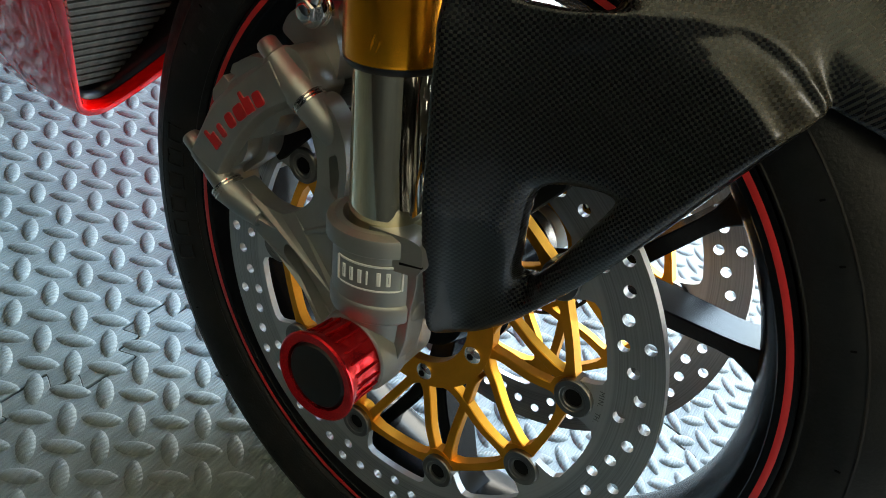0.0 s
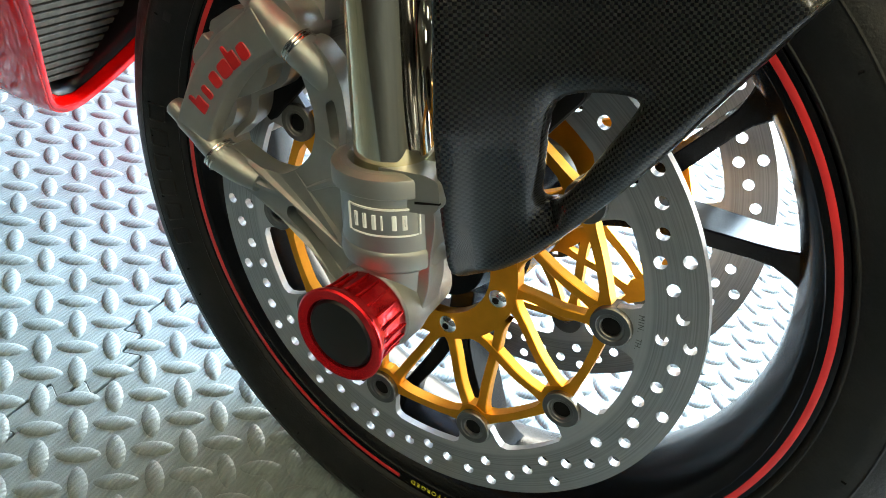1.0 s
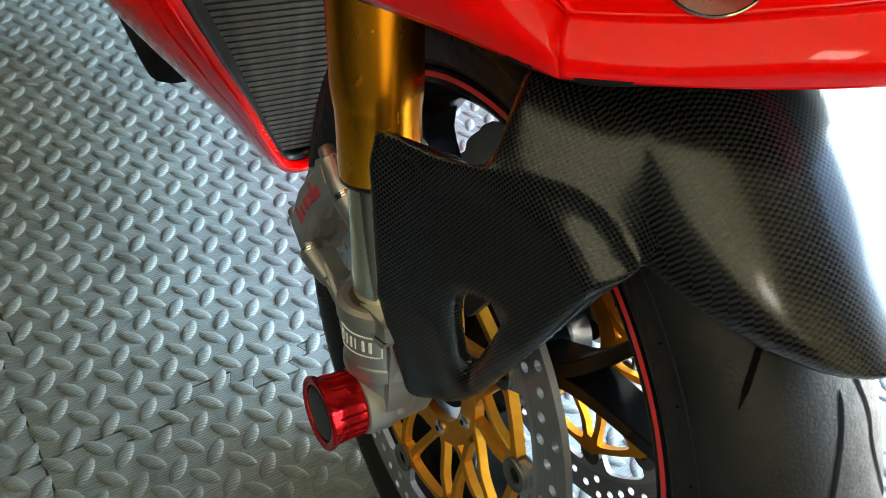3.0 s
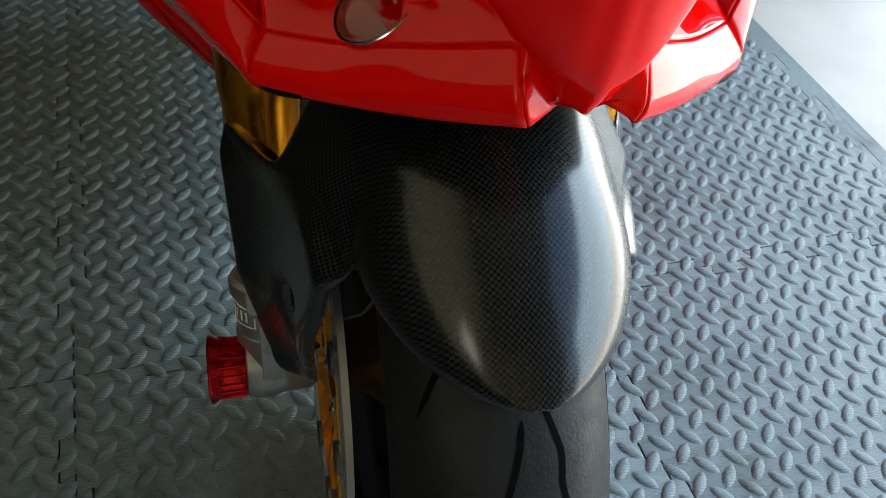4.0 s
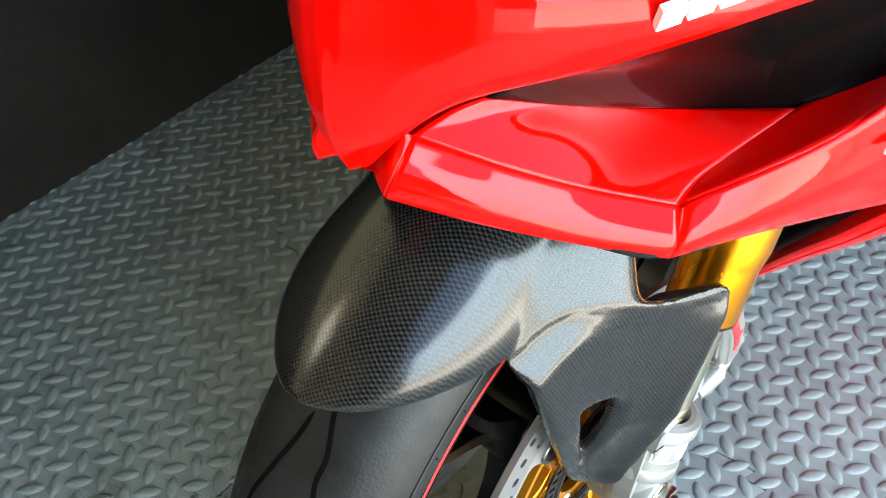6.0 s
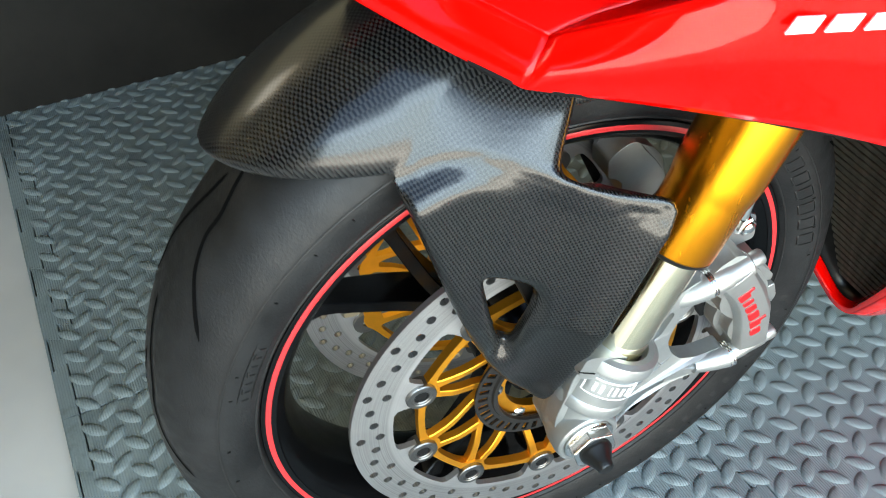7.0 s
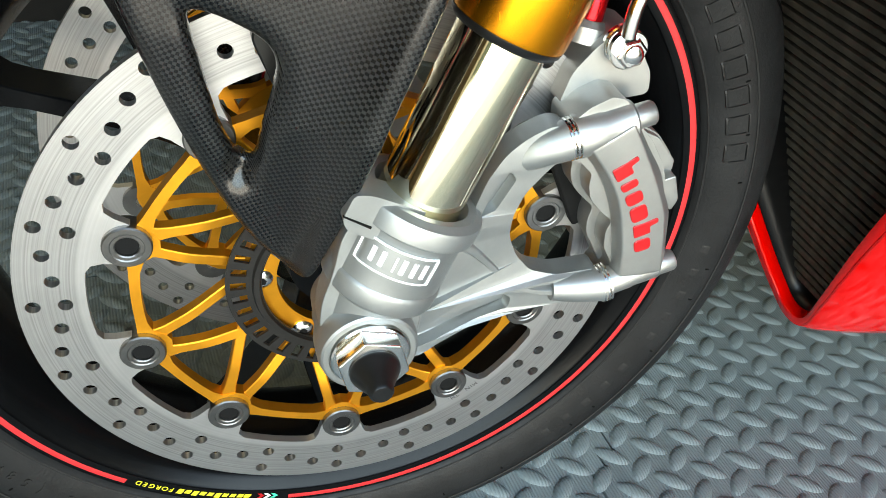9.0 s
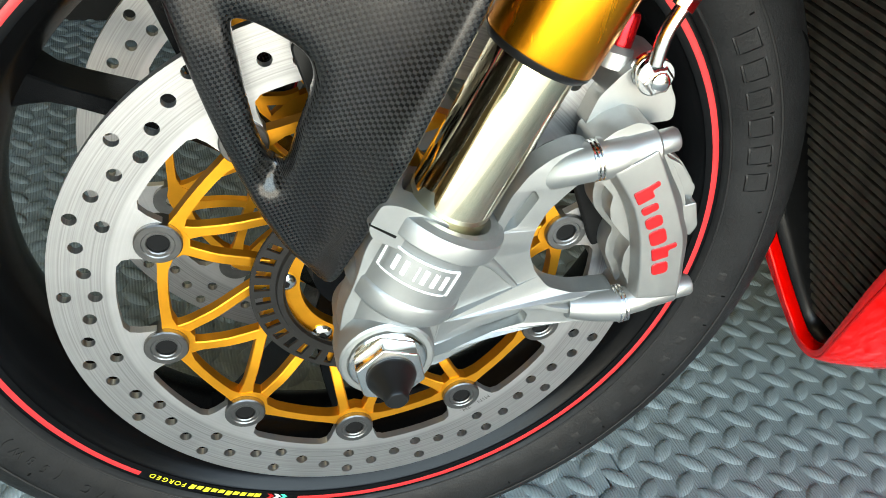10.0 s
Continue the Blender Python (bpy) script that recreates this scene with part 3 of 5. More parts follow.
for sx in (1, -1):
    # long raised name at the rear of the wheel, one block for each character
    side = lambda d: d if sx < 0 else 180 - d + 175
    for start, count, step, wid, u0, u1 in ((142.6, 6, 4.7, 3.3, 0.19, 0.335), (184.0, 5, 4.6, 3.0, 0.20, 0.28), (210.0, 5, 4.6, 3.0, 0.20, 0.28)):
        for k in range(count):
            c = side(start + step * k)
            if wid < 3.2:
                raised_bar(sx, u0, u1, c - wid * 0.42, c + wid * 0.30, 0.00018)
                continue
            for o in (-wid / 2, wid / 2 - 0.35):
                raised_bar(sx, u0, u1, c + o, c + o + 0.35)
            raised_bar(sx, u1 - 0.018, u1, c - wid / 2, c + wid / 2)
            raised_bar(sx, u0, u0 + 0.018, c - wid / 2, c + wid / 2)
    # framed block with the maker's name as bars
    for k in range(7):
        d = side(16.0 + 1.95 * k)
        raised_bar(sx, 0.185, 0.255, d, d + 0.55)
        if k % 2:
            raised_bar(sx, 0.235, 0.255, d, d + 1.4)
    for u in (0.170, 0.265):
        raised_bar(sx, u, u + 0.008, side(14.8), side(30.2))
    for k in range(34):
        d = 10.6 * k + 4 + 3.0 * math.sin(k * 2.3)
        raised_bar(sx, 0.30, 0.345, d, d + 0.30, 0.0004, GROOVE_SHADE, "vent_nib")

def sidewall_word(sx, word, start, step, u, size):
    """Raised characters one by one round the sidewall, feet towards the axle."""
    for i, ch in enumerate(word):
        if ch == " ":
            continue
        cu = bpy.data.curves.new("raised_letter", "FONT")
        cu.body, cu.size, cu.extrude, cu.align_x, cu.align_y = ch, size, 0.0004, "CENTER", "CENTER"
        d = start - sx * step * i
        up = (skin(sx, u + 0.06, d) - skin(sx, u - 0.06, d)).normalized()
        round_ = (skin(sx, u, d - sx) - skin(sx, u, d + sx)).normalized() * -1
        out = round_.cross(up).normalized()
        if out.x * sx < 0:
            out, round_ = -out, -round_
        tmp = bpy.data.objects.new("raised_letter", cu)
        scene.collection.objects.link(tmp)
        me = bpy.data.meshes.new_from_object(tmp.evaluated_get(bpy.context.evaluated_depsgraph_get()))
        bpy.data.objects.remove(tmp)
        me.transform(Matrix.Translation(skin(sx, u, d, 0.0002)) @ Matrix((up.cross(out), up, out)).transposed().to_4x4())
        me.materials.clear()
        me.materials.append(RUBBER_SIDE)
        new("raised_letter", me).parent = tyre


sidewall_word(-1, "120/70 ZR 17 M/C (58W)", 275.0, 2.55, 0.235, 0.0090)

RIM_PROFILE = [(0.0470, 0.2290), (0.0500, 0.2288), (0.0512, 0.2275), (0.0512, 0.2185), (0.0500, 0.2170), (0.0460, 0.2130), (0.0405, 0.2085), (0.030, 0.2035), (0.015, 0.1985), (0.0, 0.1970)]
rp = [(v.x, v.y) for v in spline([(x, r, 0) for x, r in RIM_PROFILE], 30)]
rim_loop = rp + [(-x, r) for x, r in reversed(rp[:-1])] + [(-0.044, 0.224), (-0.03, 0.214), (0.0, 0.208), (0.03, 0.214), (0.044, 0.224)]
rim = part("rim", revolve(rim_loop, 144), RIM_BLACK, wheel, "satin black forged rim")
hub_bm = revolve([(-0.060, 0.0), (-0.060, 0.030), (-0.040, 0.034), (-0.028, 0.046), (0.028, 0.046), (0.040, 0.034), (0.060, 0.030), (0.060, 0.0)], 64, closed=False)
part("hub", hub_bm, RIM_BLACK, wheel, "black wheel hub")

# three forked spokes, each a stem that splits in two
for k in range(3):
    c = radians(40 + 120 * k)
    along, over = Vector((math.cos(c), math.sin(c), 0)), Vector((-math.sin(c), math.cos(c), 0))
    for s in (1, -1):
        pts = spline([along * a + over * (s * o) for a, o in ((0.040, 0.0035), (0.070, 0.0030), (0.096, 0.0050), (0.124, 0.0140), (0.152, 0.0265), (0.178, 0.0385), (0.198, 0.0480))], 15)
        rows = []
        for i, p in enumerate(pts):
            t = (pts[min(i + 1, 14)] - pts[max(i - 1, 0)]).normalized()
            nn = Vector((-t.y, t.x))
            f = i / 14
            hw, hx = 0.0062 - 0.0014 * f + 0.0075 * max(0, f - 0.84) / 0.16, 0.022 - 0.010 * f
            if f > 0.84:
                hx += 0.008 * (f - 0.84) / 0.16
            ring = []
            for a, b in ((1, 0.86), (0.93, 1.0), (-0.93, 1.0), (-1, 0.86), (-1, -0.86), (-0.93, -1.0), (0.93, -1.0), (1, -0.86)):
                ring.append((a * hx + 0.0001 * s, p.x + nn.x * b * hw, AXLE.z + p.y + nn.y * b * hw))
            rows.append(ring)
        bm = bmesh.new()
        grid_surface(bm, rows, closed_u=True)
        part("spoke", bm, RIM_BLACK, wheel, "", True, 30)

# red stripe on both lips, open where the name sits
for sx, a0, a1 in ((-1, -52.6, 360 - 82.6), (1, -52.0, 360 - 82.9)):
    st = part("rim_stripe", revolve([(sx * 0.0515, 0.2215), (sx * 0.0518, 0.2225), (sx * 0.0518, 0.2245), (sx * 0.0515, 0.2255)], 150, closed=False, a0=radians(a0), a1=radians(a1)), STRIPE_RED, rim, "thin red rim stripe")


def decal_quad(sx, d0, d1, r0, r1, material, name, slant=0.0, x=0.0517):
    bm = bmesh.new()
    rows = []
    for j in range(4):
        d = d0 + (d1 - d0) * j / 3
        row = []
        for r, o in ((r0, 0), (r1, slant)):
            y, z = polar(r, d + o)
            row.append((sx * x, y, AXLE.z + z))
        rows.append(row)
    grid_surface(bm, rows)
    return part(name, bm, material, rim, "", False)


def curved_word(sx, word, start, step, r, size, material, name):
    """Letters one by one along the rim, feet towards the axle."""
    for i, ch in enumerate(word):
        cu = bpy.data.curves.new(name, "FONT")
        cu.body, cu.size, cu.extrude, cu.align_x, cu.align_y = ch, size, 0.0001, "CENTER", "CENTER"
        d = start + step * i
        y, z = polar(r, d)
        up = Vector((0, math.cos(radians(d)), math.sin(radians(d))))
        out = Vector((sx, 0, 0))
        right = up.cross(out)
        tmp = bpy.data.objects.new(name, cu)
        scene.collection.objects.link(tmp)
        me = bpy.data.meshes.new_from_object(tmp.evaluated_get(bpy.context.evaluated_depsgraph_get()))
        bpy.data.objects.remove(tmp)
        m = Matrix((right, up, out)).transposed().to_4x4()
        me.transform(Matrix.Translation((sx * 0.0519, y, AXLE.z + z)) @ m)
        me.materials.clear()
        me.materials.append(material)
        ob = new(name, me)
        ob.parent = rim


for sx, start in ((-1, -80.8), (1, -53.6)):
    # tricolour chevrons, then the maker's name as plain bars, then the readable word
    step = -sx
    for k, mm in enumerate((DECAL_GREEN, DECAL_WHITE, DECAL_RED)):
        c0, c1 = start + step * (0.2 + 1.25 * k), start + step * (0.95 + 1.25 * k)
        decal_quad(sx, c0 + step * 0.7, c1 + step * 0.7, 0.2190, 0.2215, mm, "chevron", -0.7 * step)
        decal_quad(sx, c0, c1, 0.2215, 0.2240, mm, "chevron", 0.7 * step)
    for k in range(10):
        c0 = start + step * (5.2 + 1.38 * k)
        decal_quad(sx, c0, c0 + step * (1.0 if k else 1.15), 0.2195, 0.2232 if k not in (4, 7, 9) else 0.2244, DECAL_YELLOW, "name_bar", 0.25 * step)
    curved_word(sx, "FORGED", start + step * 19.9, step * 1.22, 0.2214, 0.0058, DECAL_YELLOW, "letter")

# ---------------------------------------------------------------- brake discs
DISC_X, BOB_R, BOB_0 = 0.0735, 0.1178, 17.4
discs = {}


def ring_pts(r, n, d0=0.0):
    return [polar(r, d0 + 360 * k / n) for k in range(n)]


def rotor_loops():
    outer = ring_pts(0.1685, 180)
    inner = []
    for k in range(10):
        b = BOB_0 + 36 * k
        inner += [polar(0.1150, b + o) for o in (-3.2, -1.6, 0, 1.6, 3.2)]
        inner += [polar(0.119, b + 5.8), polar(0.128, b + 6.4), polar(0.1330, b + 7.2), polar(0.1352, b + 9.0)]
        inner += [polar(0.1352, b + o) for o in (12, 15, 18, 21, 24, 27)]
        inner += [polar(0.1330, b + 28.8), polar(0.128, b + 29.6), polar(0.119, b + 30.2)]
    loops = [outer, inner]
    for k in range(20):
        c = 18.0 + 18 * k
        cells = [(0, 0.1608), (0, 0.1455)]
        cells += [(6, 0.1505), (12, 0.1553)] if k % 2 else [(6, 0.1553), (12, 0.1505)]
        for d, r in cells:
            hy, hz = polar(r, c + d)
            loops.append([(hy + 0.0037 * math.cos(w), hz + 0.0037 * math.sin(w)) for w in (2 * math.pi * q / 14 for q in range(14))])
    return loops


def carrier(sx, side_of):
    """Gold carrier: a lobed outer band, an inner flange set deeper, and four milled bars for each pair of bobbins."""
    def at(u, v, w):
        r = math.hypot(u, v)
        f = max(0.0, min(1.0, (0.092 - r) / 0.034))
        return sx * (DISC_X + w - 0.0062 * f * f * (3 - 2 * f)), u, AXLE.z + v
    outer, inner = [], []
    for k in range(10):
        b = BOB_0 + 36 * k
        outer += [polar(r, b + o) for o, r in ((-5.0, 0.1168), (-2.6, 0.1190), (0, 0.1194), (2.6, 0.1190), (5.0, 0.1168), (9, 0.1152), (13.5, 0.1146), (18, 0.1144), (22.5, 0.1146), (27, 0.1152))]
        inner += [polar(r, b + o) for o, r in ((-5.0, 0.1080), (-2.6, 0.1030), (0, 0.1015), (2.6, 0.1030), (5.0, 0.1080), (9, 0.1094), (13.5, 0.1092), (18, 0.1091), (22.5, 0.1092), (27, 0.1094))]
    band = part("carrier", plate([outer, inner], -0.0062, 0.0015, at), GOLD_ANOD, side_of, "gold anodised carrier", True, 18)
    part("flange", plate([ring_pts(0.0570, 72), ring_pts(0.0385, 64)], -0.0062, 0.0015, at), GOLD_ANOD, band, "", True, 18)
    for k in range(5):
        b = BOB_0 + 72 * k
        for q, (d0, r0, d1, r1) in enumerate(((-1.5, 0.1090, -7.0, 0.0535), (3.4, 0.1085, 41.5, 0.0545), (32.0, 0.1085, 12.5, 0.0530), (39.0, 0.1090, 57.0, 0.0535))):
            p, e = Vector(polar(r0, b + d0)), Vector(polar(r1, b + d1))
            side = Vector((-(e - p).y, (e - p).x)).normalized()
            rings = []
            lo, hi = -0.0060 + 0.0001 * q, 0.0009 + 0.00012 * q
            for i in range(17):
                t = i / 16
                w = 0.0031 + 0.0022 * max(0.0, 1 - t / 0.16) ** 2 + 0.0030 * max(0.0, (t - 0.84) / 0.16) ** 2
                c = p.lerp(e, t)
                rings.append([at(*(c + side * o), h) for o, h in ((w, lo), (w, hi - 0.0006), (w - 0.0006, hi), (0, hi), (0.0006 - w, hi), (-w, hi - 0.0006), (-w, lo))])
            bm = bmesh.new()
            grid_surface(bm, rings, closed_u=True)
            bmesh.ops.recalc_face_normals(bm, faces=bm.faces)
            part("bar", bm, GOLD_ANOD, band, "", True, 25)


def brake_disc(sx):
    side = thing("brake_disc", "drilled steel brake disc on a gold spoked carrier", "brake disc", "front brake discs")
    rot = part("rotor", plate(rotor_loops(), DISC_X - 0.0025, DISC_X + 0.0025, on_wheel(sx)), ROTOR_STEEL, side, "drilled ground steel rotor", True, 30)
    carrier(sx, side)
    bob = None
    for k in range(10):
        y, z = polar(BOB_R, BOB_0 + 36 * k)
        c = AXLE + Vector((0, y, z))
        prof = [(DISC_X - 0.006, 0.0038), (DISC_X - 0.006, 0.0122), (DISC_X + 0.0046, 0.0122), (DISC_X + 0.0054, 0.0115), (DISC_X + 0.0054, 0.0086), (DISC_X + 0.0049, 0.0080), (DISC_X + 0.0049, 0.0064), (DISC_X + 0.0044, 0.0058), (DISC_X + 0.0024, 0.0056)]
        if bob is None:
            bob = part("bobbin", revolve([(sx * a, r) for a, r in prof], 28, centre=Vector((0, 0, 0))), BOBBIN_STEEL, side, "grey steel floating bobbin")
            # black disc that paints the shade inside the bobbin's open bore
            bore = part("rivet", revolve(closed=False, profile=[(sx * (DISC_X + 0.0029), 0.0058), (sx * (DISC_X + 0.0028), 0.0030), (sx * (DISC_X + 0.0030), 0.0)], segs=20, centre=Vector((0, 0, 0))), BLACK_MATT, bob)
            bore.location = (0, 0, 0)
            first = bob
        else:
            bob = new("bobbin", first.data)
            bob.parent = side
            bob["label"] = "grey steel floating bobbin"
            p2 = new("rivet", bore.data)
            p2.parent = bob
        bob.location = c
    for k in range(6):
        y, z = polar(0.0465, 0.3 - 60 * k)
        p = Vector((sx * (DISC_X - 0.0065), y, AXLE.z + z))
        q = p + Vector((sx * 0.0048, 0, 0))
        s = part("screw", rod(p, q, [(0, 0.0062), (0.55, 0.0062), (0.85, 0.0048), (1.0, 0.0028)], 20), POLISHED, side, "bright screw head")
        # flat black hexagon on the head paints the socket's shade; nothing is sunk
        part("socket", rod(q - Vector((sx * 0.0004, 0, 0)), q + Vector((sx * 0.0003, 0, 0)), [(0, 0.0024), (1, 0.0024)], 6), BLACK_MATT, s)
    return side


def etched(sx, word, deg, r, step, size, disc):
    """Small dark characters on the disc's face, feet towards the axle."""
    for i, ch in enumerate(word):
        if ch == " ":
            continue
        cu = bpy.data.curves.new("etched_letter", "FONT")
        cu.body, cu.size, cu.extrude, cu.align_x, cu.align_y = ch, size, 0.00005, "CENTER", "CENTER"
        d = deg - sx * step * i
        y, z = polar(r, d)
        up, out = Vector((0, math.cos(radians(d)), math.sin(radians(d)))), Vector((sx, 0, 0))
        tmp = bpy.data.objects.new("etched_letter", cu)
        scene.collection.objects.link(tmp)
        me = bpy.data.meshes.new_from_object(tmp.evaluated_get(bpy.context.evaluated_depsgraph_get()))
        bpy.data.objects.remove(tmp)
        me.transform(Matrix.Translation((sx * (DISC_X + 0.0026), y, AXLE.z + z)) @ Matrix((up.cross(out), up, out)).transposed().to_4x4())
        me.materials.clear()
        me.materials.append(BOBBIN_STEEL)
        new("etched_letter", me).parent = disc


discs[-1] = brake_disc(-1)
discs[1] = brake_disc(1)
etched(-1, "MIN. TH.", 228.0, 0.1335, 1.25, 0.0046, next(o for o in discs[-1].children if o.name.startswith("rotor")))
etched(1, "MIN. TH.", 22.0, 0.1335, 1.25, 0.0046, next(o for o in discs[1].children if o.name.startswith("rotor")))

# slotted sensor ring on one side only
def abs_ring():
    side = thing("sensor_ring", "dark slotted speed sensor ring inside the brake disc", "sensor ring")
    loops = [ring_pts(0.0665, 120), ring_pts(0.0470, 96)]
    for k in range(40):
        d = 9 * k
        loops.append([polar(0.0640, d - 2.1), polar(0.0640, d + 2.1), polar(0.0555, d + 2.3), polar(0.0555, d - 2.3)])
    part("slotted_plate", plate(loops, DISC_X - 0.0018, DISC_X + 0.0002, on_wheel(-1)), ABS_STEEL, side, "", True, 30)
    part("raised_rim", revolve([(-(DISC_X + 0.0002), 0.0525), (-(DISC_X + 0.0024), 0.0515), (-(DISC_X + 0.0024), 0.0485), (-(DISC_X + 0.0002), 0.0475)], 96), ABS_STEEL, side)


abs_ring()

# ---------------------------------------------------------------- fork legs
def bevelled(ob, w=0.0014, segs=2, angle=32):
    md = ob.modifiers.new("bevel", "BEVEL")
    md.width, md.segments, md.limit_method, md.angle_limit = w, segs, "ANGLE", radians(angle)
    md.use_clamp_overlap = True
    for p in ob.data.polygons:
        p.use_smooth = True
    ob.data.set_sharp_from_angle(angle=radians(180))
    wn_ = ob.modifiers.new("normals", "WEIGHTED_NORMAL")
    wn_.keep_sharp = False
    return ob


def pocketed(outline, pockets, lo, hi, floor, place):
    """A solid plate with blind pockets sunk into its side hi."""
    bm = bmesh.new()
    loops = [outline] + pockets
    flat = [p for loop in loops for p in loop]
    top = [bm.verts.new(place(p[0], p[1], hi)) for p in flat]
    for t in tessellate_polygon([[Vector((p[0], p[1], 0)) for p in loop] for loop in loops]):
        bm.faces.new([top[i] for i in t])
    n = len(outline)
    low = [bm.verts.new(place(p[0], p[1], lo)) for p in outline]
    for t in tessellate_polygon([[Vector((p[0], p[1], 0)) for p in outline]]):
        bm.faces.new([low[i] for i in t])
    for i in range(n):
        j = (i + 1) % n
        bm.faces.new((low[i], low[j], top[j], top[i]))
    start = n
    for pk in pockets:
        m = len(pk)
        deep = [bm.verts.new(place(p[0], p[1], floor)) for p in pk]
        for t in tessellate_polygon([[Vector((p[0], p[1], 0)) for p in pk]]):
            bm.faces.new([deep[i] for i in t])
        for i in range(m):
            j = (i + 1) % m
            bm.faces.new((top[start + i], top[start + j], deep[j], deep[i]))
        start += m
    # dissolve the inner edges of flat faces, so that only true rims are bevelled
    bmesh.ops.recalc_face_normals(bm, faces=bm.faces)
    bmesh.ops.dissolve_limit(bm, angle_limit=radians(1), verts=bm.verts, edges=bm.edges)
    return bm


def fork_leg(sx):
    leg = thing("fork_leg", "gold upside-down fork leg with polished tube and cast axle foot", "fork", "front fork legs")
    P = lambda s, n=0.0, x=FORK_X: fork_pt(sx, s, n, x)
    at = lambda u, v, w: (sx * w, u, AXLE.z + v)
    part("lower_tube", rod(P(0.045), P(0.40), [(0, 0.0215), (1, 0.0215)], 64), TIN, leg, "gold tinted polished fork tube")
    L = 0.42
    s0 = 0.1725
    prof = [(s0, 0.0225), (s0, 0.0262), (s0 + 0.0025, 0.0270), (s0 + 0.044, 0.0270), (s0 + 0.049, 0.0278), (s0 + 0.060, 0.0292), (0.42, 0.0296)]
    part("outer_tube", rod(P(0), P(L), [(s / L, r) for s, r in prof], 72), GOLD_FORK, leg, "gold anodised outer tube")
    part("dust_seal", rod(P(0), P(L), [((s0 - 0.0034) / L, 0.0226), ((s0 - 0.0034) / L, 0.0245), ((s0 - 0.0012) / L, 0.0264), ((s0 + 0.0006) / L, 0.0267), ((s0 + 0.0008) / L, 0.0230)], 64), BLACK_PLASTIC, leg, "black dust seal lip")
    body = [(0.026, 0.0262), (0.0285, 0.0285), (0.0295, 0.0305), (0.0315, 0.0312), (0.0385, 0.0312), (0.0400, 0.0308), (0.0408, 0.0301), (0.0700, 0.0298), (0.0715, 0.0304), (0.0725, 0.0330), (0.0733, 0.0338), (0.0815, 0.0338), (0.0830, 0.0332), (0.0845, 0.0300), (0.0850, 0.0290), (0.0848, 0.0248), (0.0790, 0.0222)]
    foot = part("axle_foot", rod(P(0), P(0.1), [(h * 10, r) for h, r in body], 72, caps=False), CAST, leg, "silver cast axle foot", True, 28)
    part("neck", rod(P(-0.004), P(0.030), [(0, 0.0225), (1, 0.0262)], 48), CAST, leg)
    boss = [(0.080, 0.018), (0.086, 0.0225), (0.108, 0.0240), (0.118, 0.0262), (0.130, 0.0262), (0.1345, 0.0250), (0.1355, 0.0238), (0.1355, 0.0212), (0.1340, 0.0205), (0.1340, 0.0)]
    part("axle_boss", revolve([(sx * a, r) for a, r in boss], 64, closed=False), CAST, leg)
    web = rounded([(0.012, -0.020), (0.0225, -0.006), (0.0240, 0.010), (0.0235, 0.026), (0.0185, 0.044), (0.0150, 0.066), (0.008, 0.078), (-0.012, 0.072), (-0.030, 0.045), (-0.028, 0.0), (-0.010, -0.024)], 0.006, 3)
    bevelled(part("front_web", plate([web], 0.108, 0.1235, at), CAST, leg), 0.003, 3)
    lug_at = lambda u, v, w: tuple(P(v, u, w))
    bevelled(part("clamp_lug", plate([rounded([(0.018, 0.064), (0.036, 0.066), (0.0405, 0.071), (0.0400, 0.085), (0.032, 0.087), (0.0, 0.085), (0.0, 0.066)], 0.003, 3)], 0.1135, 0.1310, lug_at), CAST, leg), 0.0016, 2)
    # black strip laid on the lug paints the shade of the slit
    part("clamp_slit", plate([[(0.026, 0.0700), (0.0408, 0.0728), (0.0408, 0.0736), (0.026, 0.0714)]], 0.1300, 0.1314, lug_at), BLACK_MATT, leg)
    # bracket: thin web with raised ribs round its opening, along its lower edge and between
    up = rounded([(-0.030, 0.060), (-0.0470, 0.0560), (-0.0520, 0.0680), (-0.0575, 0.0850), (-0.0660, 0.0980), (-0.0760, 0.1060), (-0.0890, 0.1125), (-0.0980, 0.1110), (-0.0990, 0.0960), (-0.0900, 0.0860), (-0.0810, 0.0740), (-0.0765, 0.0610), (-0.0765, 0.0480), (-0.0830, 0.0340), (-0.0930, 0.0230), (-0.1090, 0.0180),
                  (-0.1350, 0.0200), (-0.1390, -0.0010), (-0.1338, -0.0035), (-0.1115, -0.0040), (-0.0885, -0.0075), (-0.0626, -0.0120), (-0.0403, -0.0165), (-0.0279, -0.0200), (-0.0120, -0.0240), (-0.002, 0.0), (-0.012, 0.050)], 0.004, 3)
    def rising(u, v, w):
        """The outer side climbs towards the fork tube."""
        f = max(0.0, min(1.0, (u + 0.086) / 0.052))
        return sx * (w + (0.013 * f * f if w > 0.0985 else 0.0)), u, AXLE.z + v
    sunk = [rounded([(-0.0300, 0.0125), (-0.0560, 0.0110), (-0.0790, 0.0085), (-0.0855, 0.0040), (-0.0845, -0.0030), (-0.0660, -0.0068), (-0.0420, -0.0115), (-0.0280, -0.0130)], 0.0025, 3),
            rounded([(-0.0570, 0.0640), (-0.0655, 0.0660), (-0.0745, 0.0830), (-0.0700, 0.0890), (-0.0630, 0.0800)], 0.002, 3)]
    arm = bevelled(part("caliper_bracket", pocketed(up, sunk, 0.095, 0.1085, 0.1005, rising), CAST, leg, "cast bracket arm to the brake caliper"), 0.0022, 3)
    yzp = lambda y, z, x: Vector((sx * x, y, AXLE.z + z))

